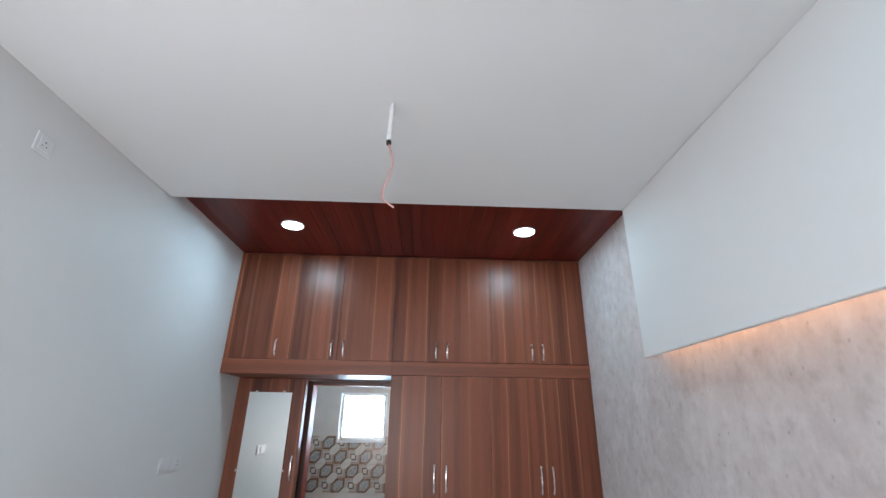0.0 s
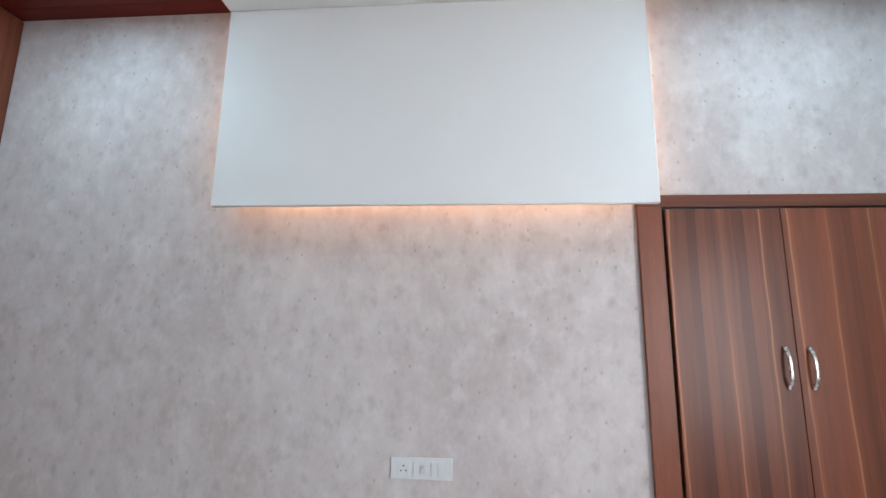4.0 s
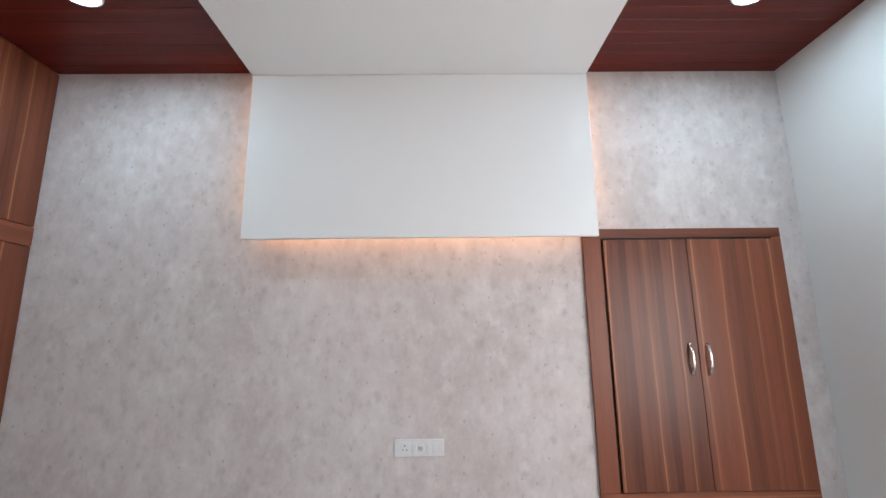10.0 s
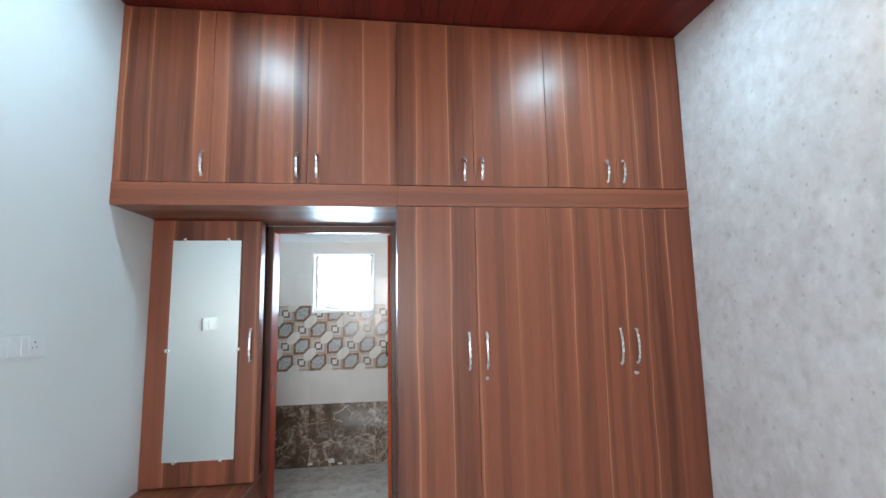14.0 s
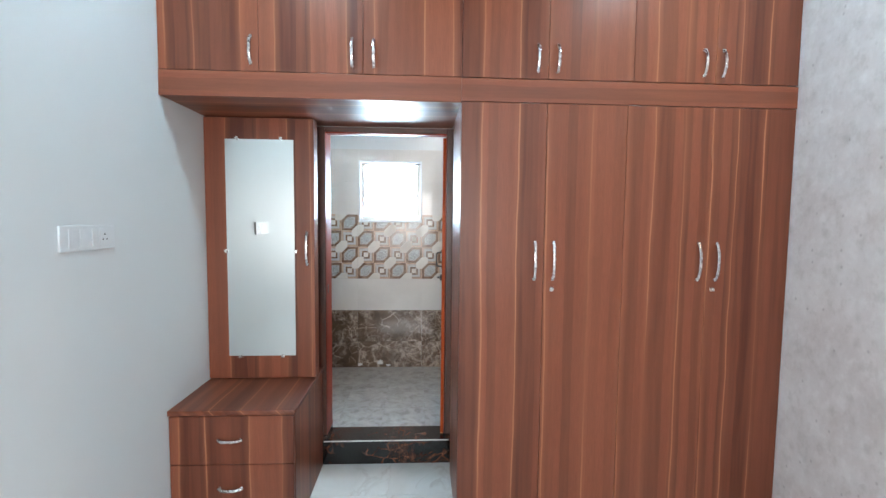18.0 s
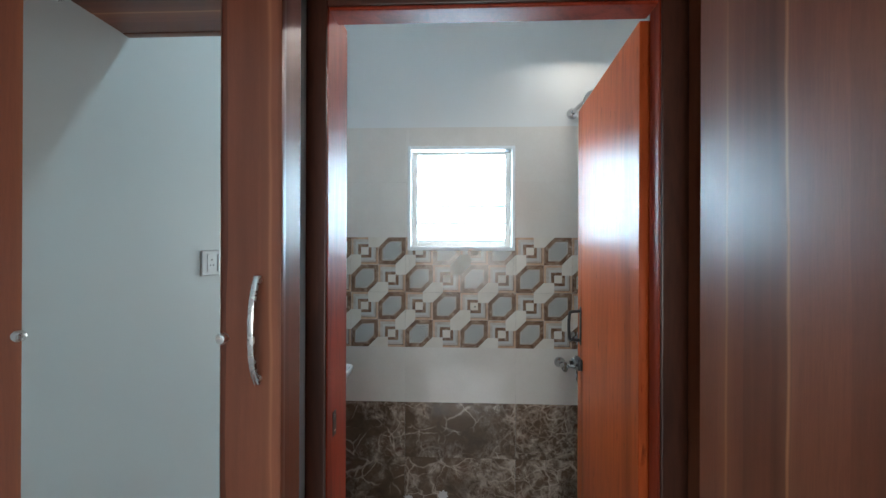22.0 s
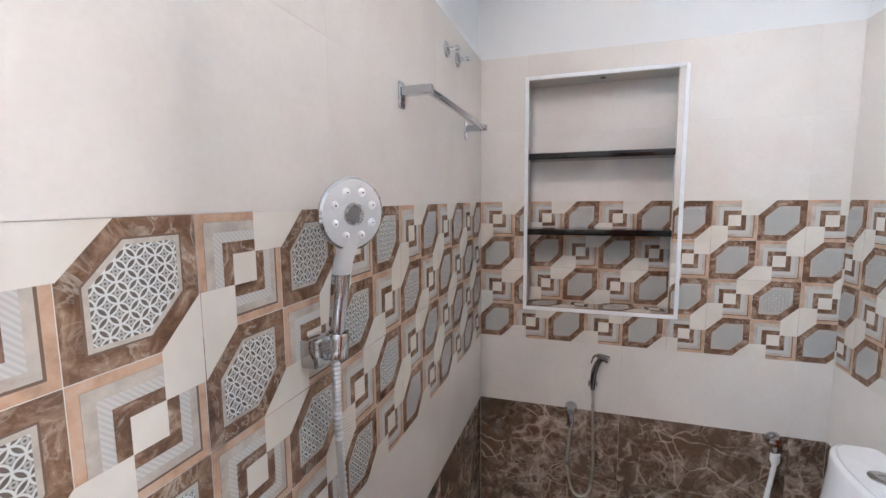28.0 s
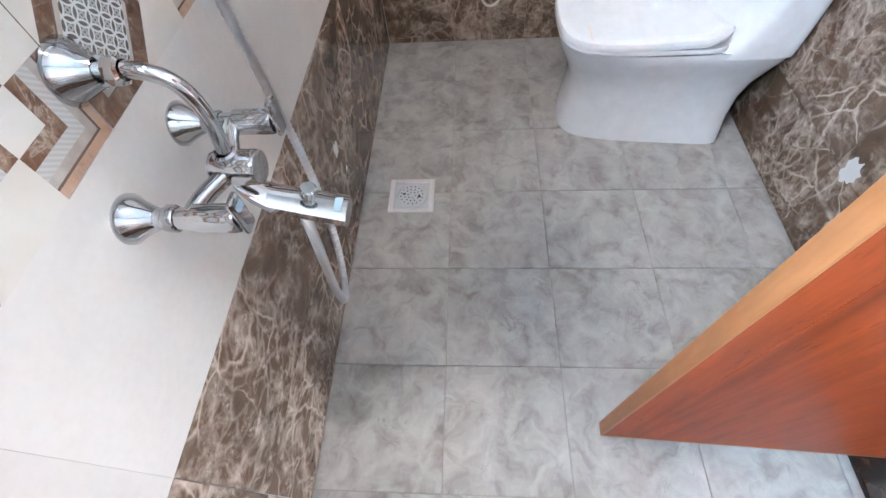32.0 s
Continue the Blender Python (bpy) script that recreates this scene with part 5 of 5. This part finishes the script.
# wall mixer with spout and bend to the overhead shower
mx = thing("shower_mixer", (0.237, -0.05, 0.82), "chrome wall mixer tap with spout and bend pipe", "tap")
MZ = 0.830
for x in (0.160, 0.314):
    bm = bmesh.new()
    flange(bm, (x, 0.0, MZ), (0, -1, 0), 0.0290)
    part("flange", bm, CHROME, mx)
    bm = tube(bmesh.new(), [(x, -0.03, MZ), (x, -0.075, MZ)], 0.0125, 18, 1, False)
    lathe(bm, [(0.0145, 0.0), (0.0160, 0.002), (0.0160, 0.012), (0.0145, 0.014)], (x, -0.042, MZ), (0, -1, 0), 8)
    k = part("valve", bm, CHROME, mx)
    bm = lathe(bmesh.new(), [(0.0160, 0.0), (0.0165, 0.003), (0.0165, 0.046), (0.0155, 0.050), (0, 0.051)], (x, -0.075, MZ), (0, -1, 0), 24)
    part("knob", bm, CHROME, k)
    s = 1 if x > 0.237 else -1
    bm = boxed(x - 0.011, x + 0.011, -0.134, -0.126, MZ - 0.017, MZ + 0.034, bevel=0.0035)
    part("lever", bm, CHROME, k)
    part("arm", tube(bmesh.new(), [(x, -0.068, MZ), (x - s * 0.030, -0.076, MZ + 0.002), (0.237 + s * 0.012, -0.088, MZ - 0.002)], 0.0110, 16, 6), CHROME, mx)
part("body", lathe(bmesh.new(), [(0.0, -0.004), (0.019, -0.004), (0.0215, 0.002), (0.0215, 0.046), (0.020, 0.052), (0, 0.053)], (0.237, -0.075, MZ - 0.002), (0, -1, 0), 28), CHROME, mx)
part("pipe", tube(bmesh.new(), [(0.232, -0.020, 0.964), (0.233, -0.065, 0.963), (0.235, -0.094, 0.945), (0.237, -0.102, 0.905), (0.237, -0.096, 0.86), (0.237, -0.092, 0.836)], 0.0082, 14, 8), CHROME, mx)
bm = bmesh.new()
flange(bm, (0.232, 0.0, 0.964), (0, -1, 0), 0.0320)
part("flange", bm, CHROME, mx)
part("collar", lathe(bmesh.new(), [(0.0105, 0.0), (0.0140, 0.002), (0.0140, 0.014), (0.0105, 0.016)], (0.232, -0.039, 0.964), (0, -1, 0), 8), CHROME, mx)
part("collar", lathe(bmesh.new(), [(0.0105, 0.0), (0.0140, 0.002), (0.0140, 0.014), (0.0105, 0.016)], (0.237, -0.0935, 0.838), (0, 0, 1), 20), CHROME, mx)
sp = loft_sections(bmesh.new(), [[(0.237 + sx * w, y, z + sz * h) for sx, sz in ((-1, -0.6), (-0.6, -1), (0.6, -1), (1, -0.6), (1, 0.6), (0.6, 1), (-0.6, 1), (-1, 0.6))]
                                 for y, z, w, h in ((-0.086, 0.806, 0.012, 0.012), (-0.098, 0.786, 0.016, 0.012), (-0.118, 0.771, 0.020, 0.010), (-0.160, 0.757, 0.021, 0.010), (-0.212, 0.741, 0.022, 0.010))])
spo = part("spout", sp, CHROME, mx, "flat chrome bath spout")
part("diverter", lathe(bmesh.new(), [(0.008, 0.0), (0.008, 0.012), (0.011, 0.013), (0.011, 0.024), (0.009, 0.026), (0, 0.026)], (0.237, -0.165, 0.765), (0, -0.25, 1), 18), CHROME, spo)
part("sticker", boxed(0.226, 0.248, -0.206, -0.190, 0.7545, 0.7560), BLUE_EDGE, spo, "small blue sticker", soft=False)

# hand shower on its wall holder, with the hose
hs = thing("hand_shower", (0.43, -0.10, 1.30), "white faced chrome hand shower in a wall holder", "hand shower")
HX = 0.458
part("holder", boxed(HX - 0.050, HX + 0.006, -0.034, -0.0005, 1.240, 1.290, bevel=0.006), CHROME, hs)
part("cradle", lathe(bmesh.new(), [(0.015, -0.024), (0.0205, -0.019), (0.0215, 0.018), (0.019, 0.023), (0.0150, 0.023)], (HX, -0.040, 1.268), (0.05, -0.08, 1), 22), CHROME, hs)
part("handle", tube(bmesh.new(), [(HX - 0.001, -0.038, 1.246), (HX, -0.042, 1.296), (HX + 0.004, -0.048, 1.366), (HX + 0.008, -0.054, 1.425)], [0.0115, 0.0140, 0.0158, 0.0150], 18, 6), CHROME, hs)
hd = (HX + 0.012, -0.068, 1.492)
ax = Vector((-0.46, -0.88, -0.08)).normalized()
head = part("head", lathe(bmesh.new(), [(0, -0.018), (0.028, -0.016), (0.052, -0.008), (0.0605, 0.001), (0.0610, 0.007), (0.0572, 0.0100)], hd, ax, 44), CHROME, hs)
part("face", lathe(bmesh.new(), [(0, 0.0108), (0.054, 0.0106), (0.0570, 0.0094)], hd, ax, 44), FACE_GREY, head, "white spray face")
wide = ax.cross(Vector((0, 0, 1))).normalized()
neck = []
for z, hw, dp, at in ((1.392, 0.0160, 0.0150, 0.0), (1.412, 0.0166, 0.0145, 0.2), (1.430, 0.0185, 0.0120, 0.55), (1.445, 0.0250, 0.0096, 0.85), (1.459, 0.0350, 0.0090, 1.0)):
    mid_at = Vector((HX + 0.005, -0.052, z)).lerp(Vector((hd[0], hd[1], z)), at)
    neck.append([mid_at + wide * (hw * math.cos(2 * math.pi * j / 24)) + ax * (dp * math.sin(2 * math.pi * j / 24)) for j in range(24)])
part("neck", loft_sections(bmesh.new(), neck), FACE_GREY, head, "white plastic neck")
fm = Matrix.Translation(hd) @ frame_toward(ax)
part("centre_jet", lathe(bmesh.new(), [(0.0195, 0.0100), (0.0185, 0.0150), (0.0150, 0.0152), (0.0125, 0.0112)], hd, ax, 22), CHROME, head)
part("centre_hole", lathe(bmesh.new(), [(0.0125, 0.0112), (0, 0.0114)], hd, ax, 18), JET_GREY, head)
for k in range(8):
    a = 2 * math.pi * (k + 0.5) / 8
    q = fm @ Vector((0.0385 * math.cos(a), 0.0385 * math.sin(a), 0.0))
    part("nozzle", lathe(bmesh.new(), [(0.0076, 0.0100), (0.0060, 0.0132), (0.0035, 0.0146), (0, 0.0146)], q, ax, 14), PLASTIC, head)
    part("nozzle_hole", lathe(bmesh.new(), [(0.0016, 0.0140), (0.0016, 0.0149), (0, 0.0149)], q, ax, 8), BLACK_RUBBER, hs)
hose_pts = [(HX - 0.001, -0.038, 1.250), (HX - 0.004, -0.040, 1.12), (HX - 0.008, -0.050, 0.95), (HX - 0.010, -0.060, 0.78), (0.432, -0.075, 0.62), (0.385, -0.092, 0.48), (0.325, -0.102, 0.395), (0.280, -0.108, 0.385), (0.262, -0.114, 0.46), (0.252, -0.128, 0.58), (0.245, -0.142, 0.70), (0.242, -0.146, 0.752)]
part("hose", tube(bmesh.new(), hose_pts, 0.0082, 12, 32, True, 0.0019), STEEL_HOSE, hs, "ribbed steel shower hose")

# bulb on the window wall, over the shower
wb = thing("wall_bulb", (0.228, -0.02, 2.685), "lit white led bulb in a wall holder", "lamp")
BAX = Vector((0, -0.78, -0.62)).normalized()
part("holder", lathe(bmesh.new(), [(0.040, -0.030), (0.040, -0.004), (0.030, 0.006), (0.022, 0.030), (0.021, 0.070), (0.030, 0.090), (0.046, 0.150), (0.0475, 0.158), (0.044, 0.158), (0, 0.150)], (0.228, 0.0, 2.745), BAX, 28), PLASTIC, wb)
part("bulb", lathe(bmesh.new(), [(0.0435, 0.1515), (0.0430, 0.1545), (0.030, 0.1565), (0, 0.1575)], (0.228, 0.0, 2.745), BAX, 28), BULB, wb, "glowing white bulb")

# overhead shower
oh = thing("overhead_shower", (0.23, -0.1, 2.17), "chrome overhead shower with a white round head", "shower head")
bm = bmesh.new()
flange(bm, (0.228, 0.02, 2.172), (0, -1, 0), 0.030)
part("flange", bm, CHROME, oh)
part("arm", tube(bmesh.new(), [(0.228, 0.0, 2.172), (0.232, -0.05, 2.176), (0.250, -0.12, 2.186), (0.268, -0.165, 2.192)], 0.0105, 14, 8), CHROME, oh)
ax2 = Vector((0.05, -0.84, -0.52)).normalized()
h2 = part("head", lathe(bmesh.new(), [(0, -0.030), (0.014, -0.028), (0.020, -0.012), (0.048, 0.004), (0.052, 0.012), (0.049, 0.016)], (0.278, -0.190, 2.176), ax2, 32), CHROME, oh)
part("face", lathe(bmesh.new(), [(0, 0.0165), (0.045, 0.0165), (0.049, 0.0145)], (0.278, -0.190, 2.176), ax2, 32), PLASTIC, h2, "white spray face")
for k in range(16):
    a = 2 * math.pi * k / 8 + (k // 8) * 0.4
    r = 0.018 if k < 8 else 0.036
    q = Matrix.Translation((0.278, -0.190, 2.176)) @ frame_toward(ax2) @ Vector((r * math.cos(a), r * math.sin(a), 0))
    part("nozzle", lathe(bmesh.new(), [(0.0035, 0.016), (0.0025, 0.019), (0, 0.019)], q, ax2, 8), PLASTIC_GREY, h2)

# towel rail and two robe hooks on the window wall
tr = thing("towel_rail", (1.15, -0.04, 1.77), "chrome towel rail on square brackets", "towel rail")
for x in (0.845, 1.455):
    b = part("bracket", boxed(x - 0.015, x + 0.015, -0.008, -0.0006, 1.735, 1.800, bevel=0.003), CHROME, tr)
    part("arm", boxed(x - 0.011, x + 0.011, -0.085, -0.008, 1.765, 1.787, bevel=0.002), CHROME, b)
part("bar", boxed(0.838, 1.462, -0.082, -0.066, 1.767, 1.783, bevel=0.004), CHROME, tr)
for x, z in ((1.225, 1.992), (1.352, 1.996)):
    rh = thing("robe_hook", (x, -0.02, z), "small chrome robe hook on a round plate", "hook", "robe hooks")
    part("rose", lathe(bmesh.new(), [(0.026, 0.0006), (0.026, 0.003), (0.020, 0.008), (0, 0.009)], (x, 0, z), (0, -1, 0), 26), CHROME, rh)
    part("peg", lathe(bmesh.new(), [(0.007, 0.008), (0.0065, 0.030), (0.010, 0.033), (0.010, 0.044), (0, 0.046)], (x, 0, z - 0.002), (0, -1, 0.12), 18), SATIN, rh)

# health faucet on the niche wall with its valve and hose
hf = thing("health_faucet", (1.70, -0.50, 0.73), "chrome hand spray with a thin steel hose", "bidet spray")
bm = bmesh.new()
box(bm, 1.704, BATH_E - 0.0006, -0.501, -0.479, 0.722, 0.752, 0.004)
for y in (-0.508, -0.4765):
    box(bm, 1.680, 1.706, y, y + 0.005, 0.728, 0.750, 0.002)
part("holder", bm, CHROME, hf, "chrome two-prong holder")
part("body", tube(bmesh.new(), [(1.692, -0.490, 0.712), (1.691, -0.490, 0.750), (1.689, -0.494, 0.794), (1.686, -0.505, 0.828), (1.682, -0.518, 0.852)], [0.0085, 0.0115, 0.0125, 0.0115, 0.0105], 16, 6), DARK_CHROME, hf, "dark chrome grip")
part("spray_head", lathe(bmesh.new(), [(0, -0.020), (0.008, -0.019), (0.0115, -0.012), (0.0135, 0.004), (0.0165, 0.024), (0.0165, 0.031), (0.014, 0.033), (0, 0.032)], (1.680, -0.519, 0.861), (-0.35, -0.93, -0.20), 22), CHROME, hf)
part("trigger", tube(bmesh.new(), [(1.679, -0.502, 0.868), (1.675, -0.492, 0.864), (1.671, -0.484, 0.850), (1.669, -0.480, 0.834)], [0.0045, 0.004, 0.0035, 0.003], 8, 5), CHROME, hf)
bm = bmesh.new()
flange(bm, (BATH_E, -0.404, 0.608), (-1, 0, 0), 0.026)
lathe(bm, [(0.0145, 0.0), (0.015, 0.026), (0.012, 0.030), (0, 0.030)], (1.700, -0.404, 0.608), (-1, 0, 0), 18)
part("valve", bm, CHROME, hf, "chrome angle valve")
part("valve_outlet", lathe(bmesh.new(), [(0.010, 0.0), (0.0135, 0.006), (0.0135, 0.040), (0.015, 0.043), (0.015, 0.058), (0.008, 0.064), (0, 0.064)], (1.692, -0.4035, 0.596), (0, 0, -1), 18), CHROME, hf, "chrome outlet with a hose nut")
part("hose", tube(bmesh.new(), [(1.692, -0.4035, 0.538), (1.697, -0.397, 0.45), (1.700, -0.394, 0.36), (1.700, -0.414, 0.246), (1.698, -0.448, 0.216), (1.698, -0.486, 0.248), (1.698, -0.500, 0.37), (1.696, -0.496, 0.52), (1.692, -0.490, 0.714)], 0.0060, 10, 16, True, 0.0003), BRAIDED, hf, "thin steel hose hanging in a loop")

# toilet's water valve and white supply pipe
av = thing("angle_valve", (1.70, -1.144, 0.576), "chrome angle valve feeding a white pipe", "valve")
bm = bmesh.new()
flange(bm, (BATH_E, -1.150, 0.584), (-1, 0, 0), 0.030)
part("flange", bm, CHROME, av)
part("body", lathe(bmesh.new(), [(0.012, -0.012), (0.016, -0.004), (0.016, 0.014), (0.012, 0.024), (0.012, 0.032), (0, 0.033)], (1.692, -1.146, 0.580), (-0.2, 0, -1), 18), CHROME, av)
part("knob", lathe(bmesh.new(), [(0.011, 0.0), (0.017, 0.006), (0.016, 0.024), (0, 0.026)], (1.690, -1.144, 0.592), (-0.9, 0.35, 0.25), 18), CHROME, av)
part("pipe_nut", lathe(bmesh.new(), [(0.010, 0.0), (0.0155, 0.004), (0.0165, 0.030), (0.011, 0.044), (0, 0.044)], (1.686, -1.148, 0.552), (-0.15, 0.05, -1), 18), PLASTIC, av, "white plastic pipe nut")
part("pipe", tube(bmesh.new(), [(1.680, -1.146, 0.512), (1.668, -1.132, 0.44), (1.648, -1.114, 0.36), (1.616, -1.112, 0.29), (1.57, -1.15, 0.25), (1.50, -1.22, 0.26), (1.425, -1.25, 0.33)], 0.0085, 10, 10), PLASTIC, av, "white plastic supply pipe")

# wash basin with pillar tap
bs = thing("wash_basin", (-1.06, -0.62, 0.80), "white ceramic wall-hung rectangular wash basin", "basin")
BX0, BX1, BY0, BY1, BZ = BATH_W + 0.001, -0.862, -0.880, -0.362, 0.900
bm = bmesh.new()
cx, cy = (BX0 + BX1) / 2, (BY0 + BY1) / 2
hx, hy = (BX1 - BX0) / 2, (BY1 - BY0) / 2
secs = []
for dz, fx, fy in ((-0.180, 0.40, 0.50), (-0.176, 0.50, 0.58), (-0.130, 0.76, 0.80), (-0.080, 0.90, 0.915), (-0.036, 0.975, 0.978), (-0.010, 1.0, 1.0), (-0.003, 0.998, 0.998), (0.0, 0.990, 0.990)):
    secs.append(super_ring(BX0 + hx * fx, cy, BZ + dz, hx * fx, hy * fy, 14.0, 56))
for dz, sx, fx, fy in ((-0.001, 0.19, 0.780, 0.945), (-0.006, 0.19, 0.765, 0.93), (-0.050, 0.20, 0.73, 0.88), (-0.092, 0.20, 0.66, 0.80), (-0.108, 0.18, 0.45, 0.50), (-0.112, 0.16, 0.06, 0.06)):
    secs.append(super_ring(cx + hx * sx, cy, BZ + dz, hx * fx, hy * fy, 9.0, 56))
loft_sections(bm, secs)
part("bowl", bm, CERAMIC, bs)
part("waste_pipe", tube(bmesh.new(), [(-1.12, cy, BZ - 0.17), (-1.12, cy, BZ - 0.27), (-1.15, cy, BZ - 0.32), (-1.264, cy, BZ - 0.32)], 0.018, 14, 6), CHROME, bs)
TX, TY = -1.205, -0.640
tp = thing("pillar_tap", (TX, TY, BZ), "chunky chrome pillar tap on the basin", "tap")
part("base", lathe(bmesh.new(), [(0.025, 0.0), (0.025, 0.004), (0.022, 0.009), (0.021, 0.070), (0.023, 0.074), (0.022, 0.098), (0.018, 0.104), (0, 0.106)], (TX, TY, BZ - 0.001), (0, 0, 1), 28), CHROME, tp)
sp = loft_sections(bmesh.new(), [[(x, TY + a * w, z + b * h) for a, b in ((-1, -0.5), (-0.5, -1), (0.5, -1), (1, -0.5), (1, 0.5), (0.5, 1), (-0.5, 1), (-1, 0.5))]
                                 for x, z, w, h in ((TX + 0.010, BZ + 0.052, 0.016, 0.018), (TX + 0.045, BZ + 0.064, 0.017, 0.016), (TX + 0.085, BZ + 0.066, 0.018, 0.014), (TX + 0.118, BZ + 0.060, 0.018, 0.012))])
part("spout", sp, CHROME, tp)
lv = loft_sections(bmesh.new(), [[(x, TY + a * w, z + b * h) for a, b in ((-1, -0.5), (-0.5, -1), (0.5, -1), (1, -0.5), (1, 0.5), (0.5, 1), (-0.5, 1), (-1, 0.5))]
                                 for x, z, w, h in ((TX - 0.018, BZ + 0.108, 0.014, 0.005), (TX + 0.010, BZ + 0.112, 0.016, 0.006), (TX + 0.075, BZ + 0.124, 0.012, 0.004))])
part("lever", lv, CHROME, tp)

# plaster smears left on the dado
def smear(x, y, z, along, w, h, seed):
    rnd = random.Random(seed)
    bm = bmesh.new()
    n = 22
    rim = []
    for k in range(n):
        a = 2 * math.pi * k / n
        r = 0.55 + 0.45 * rnd.random()
        rim.append((w * r * math.cos(a), h * r * math.sin(a)))
    d = Vector(along)
    vs = [bm.verts.new((x + d.x * p, y + d.y * p, z + q)) for p, q in rim]
    f = bm.faces.new(vs)
    ext = bmesh.ops.extrude_face_region(bm, geom=[f])
    off = Vector((0, 0, 1)).cross(d) * 0.0012
    bmesh.ops.translate(bm, verts=[v for v in ext["geom"] if isinstance(v, bmesh.types.BMVert)], vec=off)
    return single("plaster_smear", bm, PLASTER, "dried white plaster smear on the marble tiles", "stain", "plaster smears", soft=False)


smear(0.672, BATH_S + 0.0008, 0.322, (1, 0, 0), 0.034, 0.046, 3)
smear(0.750, -0.0008, 0.354, (-1, 0, 0), 0.022, 0.026, 5)
smear(-0.655, -0.0008, 0.078, (-1, 0, 0), 0.030, 0.018, 8)
smear(-0.465, -0.0008, 0.098, (-1, 0, 0), 0.034, 0.030, 9)
smear(-0.390, -0.0008, 0.070, (-1, 0, 0), 0.030, 0.012, 11)
smear(BATH_E - 0.0008, -1.232, 0.330, (0, -1, 0), 0.022, 0.022, 12)

# empty screw plug left in a tile of the window wall
single("wall_plug", lathe(bmesh.new(), [(0.0045, 0.0022), (0.0045, 0.0036), (0.003, 0.0042), (0, 0.0036)], (-0.296, 0.0, 1.124), (0, -1, 0), 12), BLACK_RUBBER, "small black screw plug in a printed tile", "wall plug")
